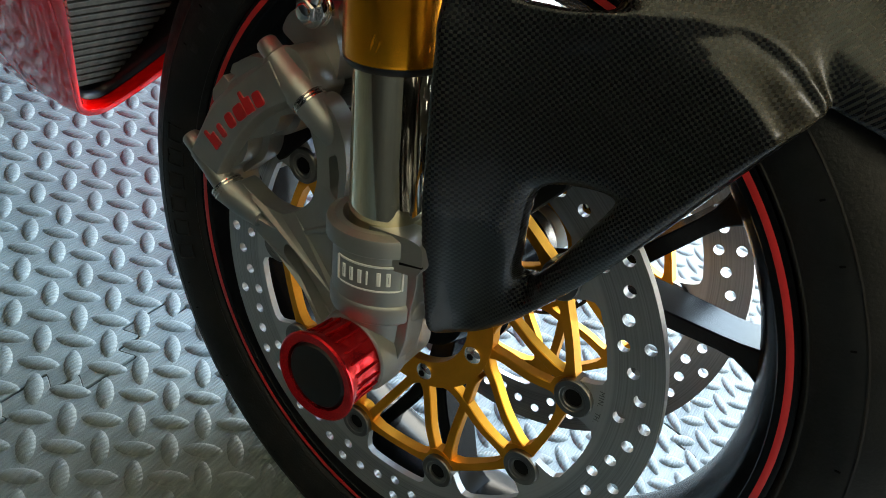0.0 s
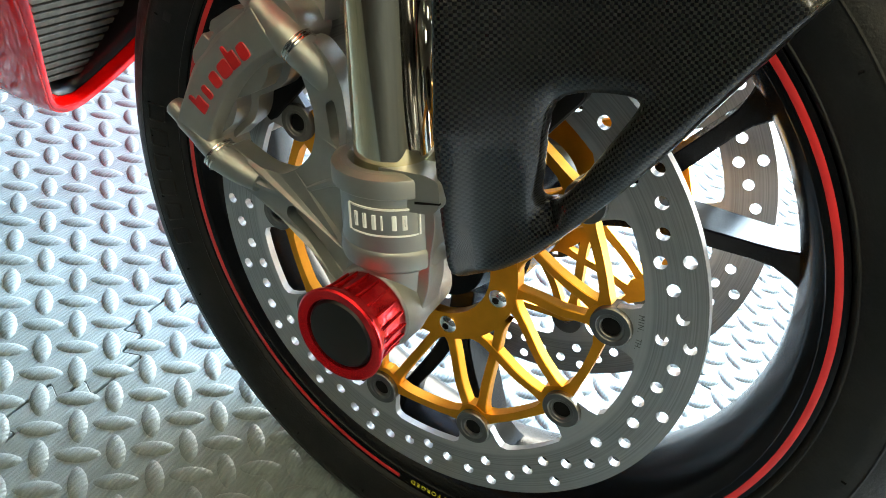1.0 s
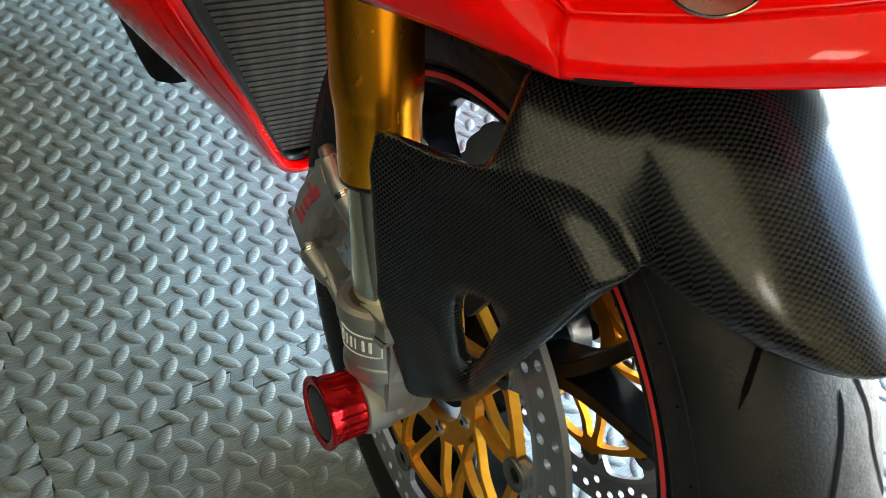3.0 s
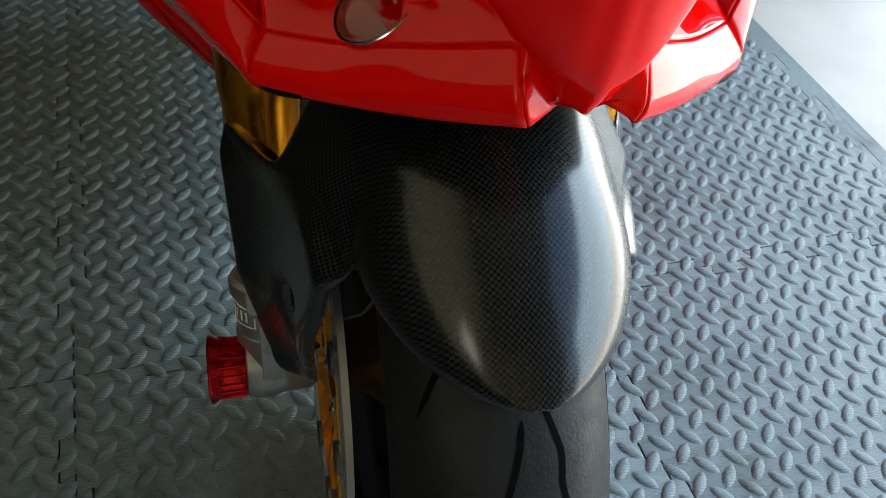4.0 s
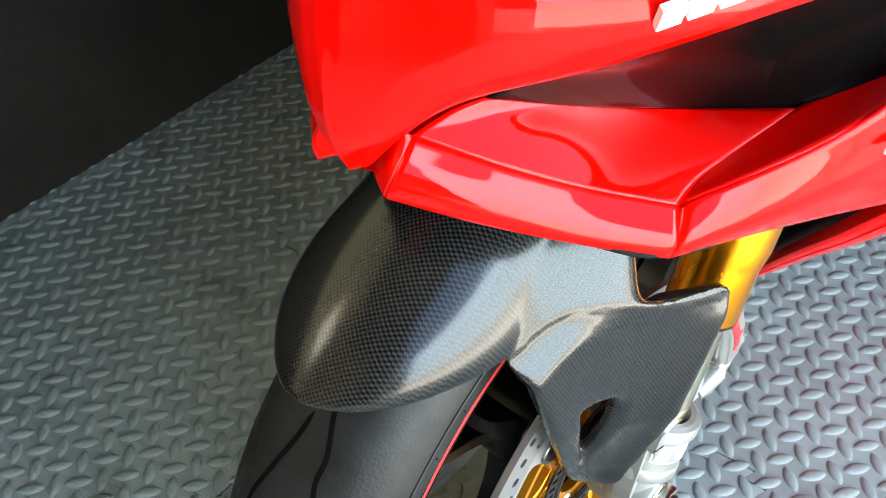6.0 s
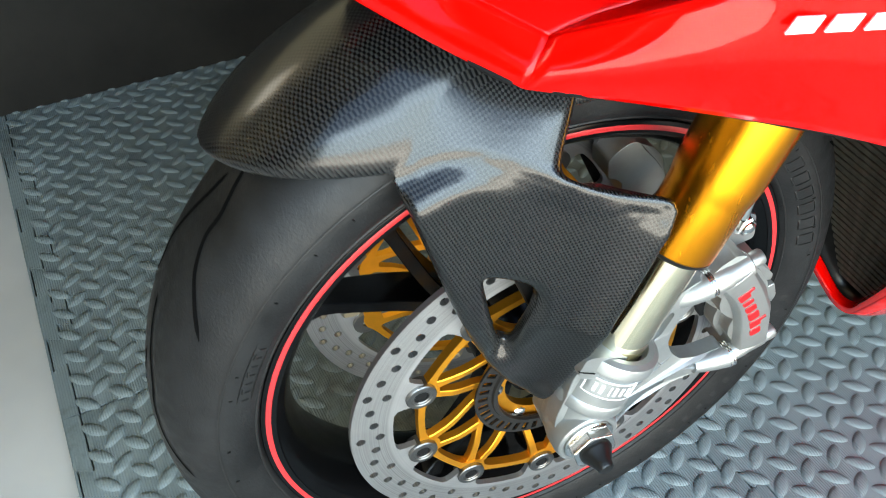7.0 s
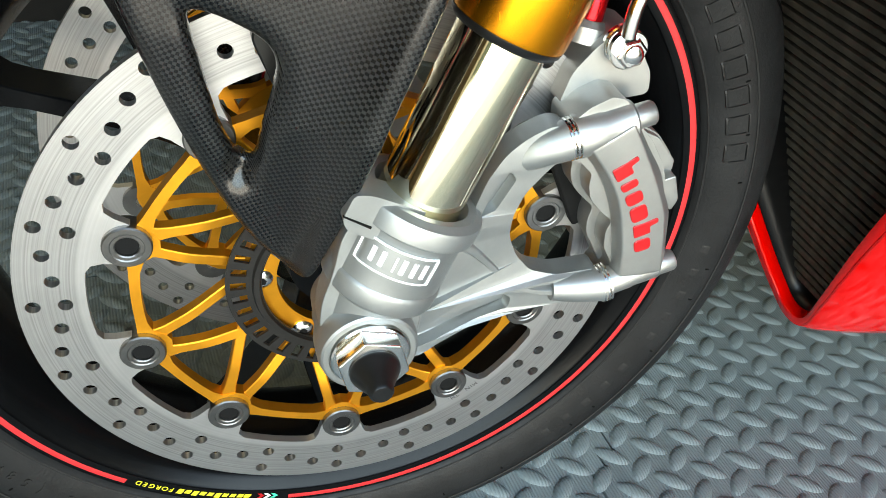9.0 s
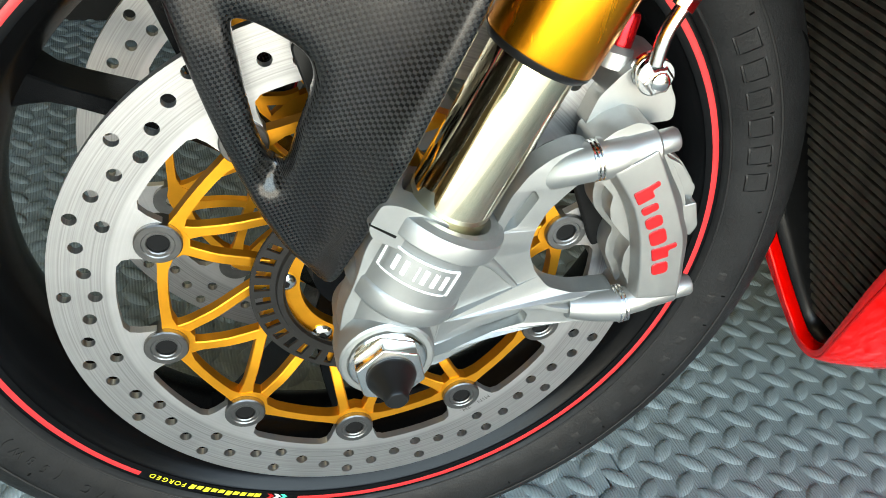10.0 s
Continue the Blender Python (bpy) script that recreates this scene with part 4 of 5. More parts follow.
    def rib(pts, widths, tops, n=20):
        """A raised rib with sloping flanks along (y, z) points."""
        line = spline([(y, z, 0) for y, z in pts], n)
        wd, tp = spline([(w, 0, 0) for w in widths], n), spline([(w, 0, 0) for w in tops], n)
        rows = []
        for i, p in enumerate(line):
            t = (line[min(i + 1, n - 1)] - line[max(i - 1, 0)]).normalized()
            q = Vector((-t.y, t.x, 0))
            w, h = wd[i].x / 2, tp[i].x
            rows.append([at(p.x + q.x * w * k, p.y + q.y * w * k, x) for k, x in ((1.25, 0.1005), (0.95, h - 0.0050), (0.68, h - 0.0012), (0.42, h), (-0.42, h), (-0.68, h - 0.0012), (-0.95, h - 0.0050), (-1.25, 0.1005))])
        bm = bmesh.new()
        vs = grid_surface(bm, rows)
        bm.faces.new(vs[0])
        bm.faces.new(vs[-1][::-1])
        return part("rib", bm, CAST, arm, "", True, 50)

    rib([(-0.0300, 0.0560), (-0.0500, 0.0480), (-0.0660, 0.0330), (-0.0790, 0.0190), (-0.0910, 0.0110), (-0.1080, 0.0080), (-0.1280, 0.0085)],
        [0.0160, 0.0085, 0.0060, 0.0055, 0.0058, 0.0070, 0.0110], [0.1260, 0.1170, 0.1125, 0.1108, 0.1110, 0.1130, 0.1170], 32)
    for pts, rad in ((([(-0.0720, 0.0860, 0.1000), (-0.0780, 0.0925, 0.1030), (-0.0870, 0.0990, 0.1060), (-0.0985, 0.1040, 0.1075)]), [0.0050, 0.0078, 0.0095, 0.0104]),
                     (([(-0.108, 0.0085, 0.1085), (-0.122, 0.0090, 0.1095), (-0.1395, 0.0105, 0.1110)]), [0.0070, 0.0092, 0.0103])):
        part("arm_end", sweep(spline([yzp(*p) for p in pts], 16), [v.x for v in spline([(r, 0, 0) for r in rad], 16)], 24), CAST, arm)
    def on_body(a, h, lift):
        return P(h) + Vector((sx, 0, 0)) * (0.0300 + lift) * math.cos(a) + FWD_F * (0.0300 + lift) * math.sin(a)
    def body_patch(a0, a1, h0, h1, lift, name, mat, parent, n=10):
        bm = bmesh.new()
        lv = [(lift - 0.0009, 0.0), (lift, 0.04), (lift, 0.96), (lift - 0.0009, 1.0)]
        grid_surface(bm, [[on_body(a0 + (a1 - a0) * j / n, h0 + (h1 - h0) * k, lf if 0 < j < n else lift - 0.0009) for j in range(n + 1)] for lf, k in lv])
        return part(name, bm, mat, parent)
    a_lo, a_hi, h_lo, h_hi = -0.34, 1.02, 0.0505, 0.0665
    body_patch(a_lo, a_hi, h_lo, h_hi, 0.0005, "badge_plate", CAST, foot, 16)
    for q in ((a_lo, a_hi, h_lo, h_lo + 0.0010), (a_lo, a_hi, h_hi - 0.0010, h_hi), (a_lo, a_lo + 0.035, h_lo, h_hi), (a_hi - 0.035, a_hi, h_lo, h_hi)):
        body_patch(*q, 0.0009, "badge_frame", BADGE, foot)
    for k in range(6):
        a = a_lo + 0.12 + k * 0.178
        w = 0.135 if k != 3 else 0.06
        body_patch(a, a + w, h_lo + 0.0036, h_hi - 0.0036, 0.0009, "badge_bar", BADGE, foot, 3)
        if k in (0, 1, 5):
            body_patch(a + 0.045, a + 0.092, h_lo + 0.0058, h_hi - 0.0058 + (0.0024 if k == 1 else 0), 0.0011, "badge_cut", CAST, foot, 2)
    return leg


for sx in (-1, 1):
    fork_leg(sx)

# ---------------------------------------------------------------- axle ends
axle_nut = thing("axle_nut", "polished hexagonal axle nut with a black cone slider", "axle nut")
hexa = [polar(0.0190, 60 * k + 12) for k in range(6)]
part("washer", revolve([(-0.1340, 0.0), (-0.1340, 0.0203), (-0.1368, 0.0203), (-0.1376, 0.0195), (-0.1376, 0.0)], 48, closed=False), POLISHED, axle_nut)
bevelled(part("hexagon", plate([hexa], 0.1376, 0.1465, on_wheel(-1)), POLISHED, axle_nut, "bright hexagon nut"), 0.0012, 2)
part("cone", revolve([(-0.1465, 0.0), (-0.1465, 0.0128), (-0.1478, 0.0130), (-0.1496, 0.0122), (-0.1590, 0.0068), (-0.1625, 0.0062), (-0.1638, 0.0050), (-0.1642, 0.0)], 48, closed=False), BLACK_PLASTIC, axle_nut, "black plastic cone slider")
axle_plug = thing("axle_plug", "red anodised axle plug with a black rubber centre", "axle plug")
part("sleeve", revolve([(0.1340, 0.0), (0.1340, 0.0225), (0.1350, 0.0232), (0.1500, 0.0232), (0.1560, 0.0240), (0.1620, 0.0275), (0.1640, 0.0278), (0.1650, 0.0268), (0.1640, 0.0215), (0.1600, 0.0205)], 64, closed=False), RED_ANOD, axle_plug, "red anodised sleeve")
for k in range(20):
    d = 18 * k
    flute = [(0.1362, *polar(0.0236, d)), (0.1500, *polar(0.0238, d)), (0.1565, *polar(0.0250, d))]
    part("flute", sweep([(x, y, AXLE.z + z) for x, y, z in flute], [0.0006, 0.0009, 0.0005], 6), RED_ANOD, axle_plug)
part("rubber_centre", revolve([(0.1590, 0.0206), (0.1625, 0.0204), (0.1640, 0.0190), (0.1645, 0.0100), (0.1645, 0.0)], 48, closed=False), BLACK_PLASTIC, axle_plug, "black rubber centre")


# ---------------------------------------------------------------- calipers
def caliper(sx):
    cal = thing("brake_caliper", "nickel-plated radial brake caliper with red markings", "brake caliper", "front brake calipers")
    at = lambda u, v, w: (sx * w, u, AXLE.z + v)
    yzp = lambda y, z, x: Vector((sx * x, y, AXLE.z + z))
    scallop = [(-0.1390, 0.0085), (-0.1440, 0.0190), (-0.1408, 0.0254), (-0.1347, 0.0346), (-0.1333, 0.0445), (-0.1350, 0.0525), (-0.1272, 0.0588), (-0.1188, 0.0675), (-0.1159, 0.0758), (-0.1157, 0.0835), (-0.1073, 0.0911), (-0.1000, 0.0930)]
    rear = [(-0.0975, 0.1130), (-0.1061, 0.1215), (-0.1165, 0.1268), (-0.1245, 0.1255), (-0.1340, 0.1130), (-0.1455, 0.1015), (-0.1560, 0.0870), (-0.1605, 0.0770), (-0.1590, 0.0680), (-0.1670, 0.0580), (-0.1705, 0.0460), (-0.1720, 0.0340), (-0.1745, 0.0216), (-0.1783, 0.0150), (-0.1690, 0.0080), (-0.1500, 0.0030)]
    body = bevelled(part("outer_half", plate([rounded(scallop + rear, 0.0022, 3)], 0.083, 0.1085, at), CALIPER_METAL, cal, "nickel-plated outer half"), 0.0022, 3)
    deep = [(y + 0.0055, z + 0.001) for y, z in scallop[2:-1]]
    deep = [(-0.1440, 0.0120)] + deep + [(-0.1000, 0.1000), (-0.1150, 0.1150), (-0.1500, 0.0900), (-0.1650, 0.0300)]
    bevelled(part("piston_housing", plate([rounded(deep, 0.004, 3)], 0.082, 0.0960, at), CALIPER_METAL, body), 0.004, 3)
    bevelled(part("inner_half", plate([rounded(scallop + rear, 0.003, 2)], 0.036, 0.064, at), CALIPER_METAL, cal), 0.003, 2)
    bridge = rounded([(-0.1400, 0.1070), (-0.1560, 0.0985), (-0.1680, 0.0849), (-0.1705, 0.0760), (-0.1760, 0.0610), (-0.1770, 0.0420), (-0.1800, 0.0300), (-0.1760, 0.0200), (-0.1690, 0.0240), (-0.1640, 0.0418), (-0.1610, 0.0574), (-0.1560, 0.0740), (-0.1470, 0.0890), (-0.1350, 0.1010)], 0.003, 2)
    bevelled(part("bridge", plate([bridge], 0.055, 0.0970, at), CALIPER_METAL, cal), 0.002, 2)
    # raised curved face with sloping flanks, which carries the marks
    lo_in = [(-0.1045, 0.1000), (-0.1157, 0.0880), (-0.1243, 0.0757), (-0.1306, 0.0632), (-0.1352, 0.0503), (-0.1393, 0.0360), (-0.1432, 0.0170)]
    hi_in = [(-0.1070, 0.1029), (-0.1182, 0.0898), (-0.1268, 0.0772), (-0.1330, 0.0645), (-0.1375, 0.0515), (-0.1415, 0.0370), (-0.1452, 0.0190)]
    hi_out = [(-0.1272, 0.1165), (-0.1372, 0.1012), (-0.1470, 0.0855), (-0.1545, 0.0725), (-0.1606, 0.0600), (-0.1655, 0.0420), (-0.1700, 0.0205)]
    lo_out = [(-0.1340, 0.1120), (-0.1445, 0.0975), (-0.1552, 0.0830), (-0.1610, 0.0705), (-0.1680, 0.0570), (-0.1725, 0.0361), (-0.1770, 0.0160)]
    n = 28
    lines = [[Vector((sx * x, p.x, AXLE.z + p.y)) for p in spline([(y, z, 0) for y, z in pts], n)] for pts, x in ((lo_in, 0.1070), (lo_in, 0.1100), (hi_in, 0.1172), (hi_out, 0.1172), (lo_out, 0.1100), (lo_out, 0.1070))]
    mid = [a.lerp(b, 0.5) + Vector((sx * 0.0008, 0, 0)) for a, b in zip(lines[2], lines[3])]
    lines.insert(3, mid)
    bm = bmesh.new()
    vs = grid_surface(bm, lines)
    bm.faces.new([row[0] for row in vs])
    bm.faces.new([row[-1] for row in vs][::-1])
    bevelled(part("face", bm, CALIPER_METAL, body), 0.0010, 2, 20)
    # notched outer shoulders
    for pts, x1 in (([(-0.1450, 0.1030), (-0.1537, 0.0990), (-0.1668, 0.0849), (-0.1673, 0.0784), (-0.1600, 0.0800), (-0.1520, 0.0900)], 0.1020), ([(-0.1600, 0.0735), (-0.1690, 0.0770), (-0.1755, 0.0610), (-0.1725, 0.0535), (-0.1612, 0.0640)], 0.1050)):
        bevelled(part("shoulder", plate([rounded(pts, 0.001, 1)], 0.094, x1, at), CALIPER_METAL, body), 0.0012, 1)
    bdir = Vector((0, -0.955, 0.296))
    for (y, z, x), ln in (((-0.098, 0.1035, 0.1065), 0.0405), ((-0.1370, 0.0095, 0.1100), 0.0400)):
        p = yzp(y, z, x)
        d = bdir.normalized()
        r0 = 0.0112 if z > 0.05 else 0.0080
        part("bolt_sleeve", rod(p, p + d * ln, [(0.10, r0), (0.13, r0 * 1.03), (0.42, r0), (0.46, r0 * 0.94), (0.84, r0 * 0.92), (0.87, r0 * 0.84)], 32), CALIPER_METAL, cal)
        part("bolt", rod(p + d * ln * 0.8, p + d * (ln + 0.006), [(0, 0.0066), (0.9, 0.0064), (1, 0.0054)], 24), CALIPER_METAL, cal, "bright caliper bolt")
        for k in range(3):
            part("washer", rod(p + d * (0.0021 * k - 0.0006), p + d * (0.0021 * k + 0.0010), [(0, 0.0106), (0.2, 0.0111), (0.8, 0.0111), (1, 0.0106)], 32), POLISHED, cal)
    blk = rounded([(-0.0985, 0.1120), (-0.1025, 0.1300), (-0.1130, 0.1440), (-0.1240, 0.1530), (-0.1360, 0.1500), (-0.1400, 0.1380), (-0.1460, 0.1300), (-0.1480, 0.1180), (-0.1300, 0.1150)], 0.004, 4)
    bevelled(part("hose_block", plate([blk], 0.060, 0.0890, at), CALIPER_METAL, cal), 0.0035, 3)
    p = yzp(-0.126, 0.1450, 0.086)
    o = Vector((sx, 0, 0))
    for a, b, r in ((0.0, 0.0035, 0.0102), (0.0035, 0.0080, 0.0090), (0.0080, 0.0105, 0.0100)):
        part("banjo_ring", rod(p + o * a, p + o * b, [(0, r * 0.94), (0.2, r), (0.8, r), (1, r * 0.94)], 28), POLISHED, cal)
    bolt = part("banjo_bolt", rod(p + o * 0.0105, p + o * 0.0150, [(0, 0.0078), (0.80, 0.0078), (1, 0.0066)], 6), POLISHED, cal, "bright banjo bolt", False)
    part("bolt_tip", rod(p + o * 0.0148, p + o * 0.0175, [(0, 0.0052), (0.6, 0.0048), (1, 0.0030)], 20), POLISHED, bolt)
    part("bleed_screw", rod(yzp(-0.112, 0.140, 0.074), yzp(-0.114, 0.151, 0.072), [(0, 0.0105), (0.7, 0.0105), (1, 0.0080)], 24), CALIPER_METAL, cal)
    part("bleed_cap", rod(yzp(-0.114, 0.149, 0.072), yzp(-0.117, 0.168, 0.070), [(0, 0.0062), (0.15, 0.0066), (0.9, 0.0060), (1, 0.0050)], 24), RED_ANOD, cal, "red cap beside the hose")
    part("brake_pad", slab(rounded([(-0.098, 0.088), (-0.128, 0.110), (-0.152, 0.050), (-0.128, 0.030)], 0.004), 0.0765, 0.083, at, 0.001, 1), BLACK_MATT, cal, "dark brake pad")
    # red marks: plain rounded shapes along the band
    marks = [(-0.1275, 0.0900), (-0.1335, 0.0815), (-0.1385, 0.0732), (-0.1440, 0.0632), (-0.1488, 0.0522), (-0.1520, 0.0418)]
    for k in range(6):
        c = Vector(marks[k])
        a, b = Vector(marks[max(k - 1, 0)]), Vector(marks[min(k + 1, 5)])
        dirn = (b - a).normalized()
        across = Vector((-dirn.y, dirn.x))
        if across.x > 0:
            across = -across
        q = k if sx < 0 else 5 - k
        w = (0.0042, 0.0026, 0.0040, 0.0052, 0.0042, 0.0042)[q]
        tall = q in (0, 4)
        e = -1 if sx < 0 else 1
        pts = [(-w, -0.0050), (w, -0.0050), (w, 0.0046), (-w, 0.0046)] if not tall else [(e * -w, -0.0050), (e * -w, 0.0046), (e * w * 0.1, 0.0046), (e * w * 0.3, 0.0098), (e * w, 0.0096), (e * w, -0.0050)]
        sh = rounded([tuple(c + dirn * s + across * h) for s, h in pts], 0.0030 if not tall else 0.0012, 5)
        part("red_mark", slab(sh, 0.1172, 0.1184, at, 0.0003, 1), DECAL_RED, body)
    return cal


for sx in (-1, 1):
    caliper(sx)

# brake hoses
for sx in (-1, 1):
    hose = thing("brake_hose", "brake hose with steel crimped end rising from the caliper", "brake hose", "front brake hoses")
    base = [Vector((sx * 0.096, -0.1235, 0.452)), Vector((sx * 0.096, -0.124, 0.468)), Vector((sx * 0.094, -0.131, 0.484))]
    part("steel_end", sweep(spline(base, 10), 0.0038, 12), POLISHED, hose)
    part("crimp", rod(Vector((sx * 0.0943, -0.129, 0.480)), Vector((sx * 0.090, -0.143, 0.508)), [(0, 0.0056), (0.9, 0.0056), (1, 0.0048)], 6), POLISHED, hose, "steel crimp")
    part("line", sweep(spline([(sx * 0.090, -0.143, 0.507), (sx * 0.084, -0.160, 0.56), (sx * 0.07, -0.165, 0.66), (sx * 0.05, -0.16, 0.76)], 24), 0.0042, 12), HOSE, hose)

# ---------------------------------------------------------------- carbon front mudguard
mudguard = thing("mudguard", "matt woven carbon front mudguard with side panels over the fork", "mudguard")
TIP = 47.8


def guard_pt(deg, s, out=0.0):
    """Skin of the guard by its angle round the axle and its share s across, from -1 to 1."""
    f = max(0.0, min(1.0, (deg - TIP) / 19.8))
    g = 1 - (1 - f) ** 2.2
    w = 0.0735 * (g ** 0.54 if g > 0 else 0.0)
    edge = 0.3298 - 0.0645 * f ** 0.684
    crown = 0.3298 + 0.0076 * f
    a = s * math.pi / 2
    r = edge + (crown - edge) * max(0.0, math.cos(a)) ** 1.04
    y, z = polar(r + out, deg)
    return Vector((w * math.sin(a) - 0.001, y, AXLE.z + z))


def thicken(ob, t, offset=-1.0):
    md = ob.modifiers.new("thickness", "SOLIDIFY")
    md.thickness, md.offset = t, offset
    return ob


degs = [TIP + 0.02 + 19.8 * (k / 26) ** 1.7 for k in range(27)] + [67.6 + (112 - 67.6) * k / 22 for k in range(1, 23)]
cross = [-1 + 2 * k / 44 for k in range(45)]
bm = bmesh.new()
grid_surface(bm, [[guard_pt(d, s) for s in cross] for d in degs])
guard_sheets = bm

# side panels: outline and opening in the (forward, up) plane
RIDGE = [(0.1258, 0.5462, 0.0740), (0.1040, 0.5562, 0.0788), (0.0832, 0.5595, 0.0862), (0.0600, 0.5530, 0.0980), (0.0361, 0.5423, 0.1090), (0.0102, 0.5310, 0.1180), (-0.0265, 0.5235, 0.1340)]
PANEL_OUT = [(y, z) for y, z, x in reversed(RIDGE)] + [(0.1240, 0.5380), (0.1170, 0.5170), (0.1055, 0.4790), (0.0920, 0.4370), (0.0760, 0.3950), (0.0600, 0.3600), (0.0450, 0.3370), (0.0335, 0.3300), (0.0270, 0.3360),
                           (0.0190, 0.3600), (0.0110, 0.3900), (0.0020, 0.4250), (-0.0090, 0.4600), (-0.0200, 0.4960)]
HOLE = [(0.0785, 0.4635), (0.0740, 0.4390), (0.0685, 0.4150), (0.0630, 0.4000), (0.0585, 0.3930), (0.0525, 0.3910), (0.0490, 0.3970), (0.0460, 0.4150), (0.0418, 0.4330), (0.0408, 0.4460), (0.0460, 0.4555), (0.0590, 0.4625), (0.0720, 0.4665)]
RIDGE_LINE = spline(RIDGE, 70)


def panel_x(y, z):
    """How far out the side panel stands; it rolls over at its upper ridge and runs into the shell in front."""
    front = 0.060 + (z - 0.36) * 0.375
    rear = 0.019 - (z - 0.36) * 0.285
    t = max(0.0, min(1.0, (front - y) / max(0.02, front - rear)))
    base = 0.0985 + 0.013 * t + 0.029 * t ** 3 - 0.016 * max(0, min(1, (0.42 - z) / 0.07)) * (0.3 + t)
    base -= 0.010 * max(0.0, min(1.0, (z - 0.455) / 0.10)) * (1 - t)
    base -= 0.0080 * math.exp(-(((y - 0.0585) / 0.0075) ** 2 + ((z - 0.3870) / 0.0085) ** 2))     # dished corner under the opening
    d, x = min((math.hypot(y - p.x, z - p.y), p.z) for p in RIDGE_LINE)
    k = max(0.0, 1 - d / 0.022)
    k = k * k * (3 - 2 * k)
    return base * (1 - k) + x * k


def closed_spline(pts, n):
    p = [Vector((*q, 0)) for q in pts]
    m = len(p)
    out = []
    for k in range(n):
        u = k / n * m
        i = int(u)
        t = u - i
        p0, p1, p2, p3 = p[(i - 1) % m], p[i % m], p[(i + 1) % m], p[(i + 2) % m]
        q = 0.5 * (2 * p1 + (p2 - p0) * t + (2 * p0 - 5 * p1 + 4 * p2 - p3) * t * t + (3 * p1 - p0 - 3 * p2 + p3) * t ** 3)
        out.append((q.x, q.y))
    return out


def facing(ring, pts, c):
    """For each point of the ring, the point of a closed line that lies at the same angle round c."""
    dense = closed_spline(pts, 3600)
    ang = [(math.atan2(v - c[1], u - c[0]), (u, v)) for u, v in dense]
    out = []
    for u, v in ring:
        w = math.atan2(v - c[1], u - c[0])
        out.append(min(ang, key=lambda q: abs((q[0] - w + math.pi) % (2 * math.pi) - math.pi))[1])
    return out


PANEL_C = (0.0560, 0.4280)
PANEL_IN = closed_spline(HOLE, 156)
PANEL_EDGE = facing(PANEL_IN, PANEL_OUT, PANEL_C)
ON_RIDGE = [min(math.hypot(u - p.x, v - p.y) for p in RIDGE_LINE) < 0.004 for u, v in PANEL_EDGE]
for sx in (-1, 1):
    c, inner, outer = PANEL_C, PANEL_IN, PANEL_EDGE
    rows = []
    n = 30
    for k in range(n + 1):
        t = 0.5 - 0.5 * math.cos(math.pi * k / n)
        row = []
        for (u0, v0), (u1, v1), top in zip(inner, outer, ON_RIDGE):
            u, v, far = u0 + (u1 - u0) * t, v0 + (v1 - v0) * t, math.hypot(u1 - u0, v1 - v0)
            roll = max(0.0, 1 - t * far / 0.009) ** 2 + (0.0 if top else max(0.0, 1 - (1 - t) * far / 0.009) ** 2)
            row.append((sx * (panel_x(u, v) - 0.0042 * roll), u, v))
        if k == 0:
            # lip turned in round the opening
            rows.append([(x - sx * 0.007, c[0] + (u - c[0]) * 0.975, c[1] + (v - c[1]) * 0.985) for x, u, v in row])
        rows.append(row)
    rows.append([(x - (0 if top else sx * 0.005), u, v) for (x, u, v), top in zip(rows[-1], ON_RIDGE)])
    grid_surface(guard_sheets, rows, closed_u=True)
    # saddle from the ridge to the shell, ending behind as a narrow turned-in flange
    join = [(62.8, 0.97), (67.5, 0.72), (75.0, 0.54), (88.0, 0.45)]
    ends = [guard_pt(d, q * sx, -0.0008) for d, q in join]
    lean = []
    for (d, q), j, (y, z, x) in zip(join, ends, RIDGE):
        flow = (guard_pt(d, (q + 0.015) * sx) - guard_pt(d, (q - 0.015) * sx)).normalized()
        lean.append(j + flow * 0.50 * (Vector((sx * x, y, z)) - j).length)
    for (y, z, x), w in zip(RIDGE[4:], (0.016, 0.011, 0.008)):
        ends.append(Vector((sx * (x - w), y - 0.002, z - 0.003)))
        lean.append(ends[-1].lerp(Vector((sx * x, y, z)), 0.5) + Vector((0, 0, 0.0005)))
    rows = []
    for r, j, ctrl in zip(spline([(sx * x, y, z) for y, z, x in RIDGE], 60), spline(ends, 60), spline(lean, 60)):
        rows.append([r * (1 - f) ** 2 + ctrl * 2 * f * (1 - f) + j * f * f for f in (q / 12 for q in range(13))])
    grid_surface(guard_sheets, rows)


def moulded(bm, thick, voxel, rounds):
    """One mesh with rounded joints and rims from overlapping sheets."""
    me = bpy.data.meshes.new("sheets")
    bm.to_mesh(me)
    bm.free()
    raw = new("sheets", me)
    thicken(raw, thick, 0)
    md = raw.modifiers.new("join", "REMESH")
    md.mode, md.voxel_size = "VOXEL", voxel
    md = raw.modifiers.new("soften", "SMOOTH")
    md.factor, md.iterations = 0.5, rounds
    out = bpy.data.meshes.new_from_object(raw.evaluated_get(bpy.context.evaluated_depsgraph_get()))
    bpy.data.objects.remove(raw)
    return out


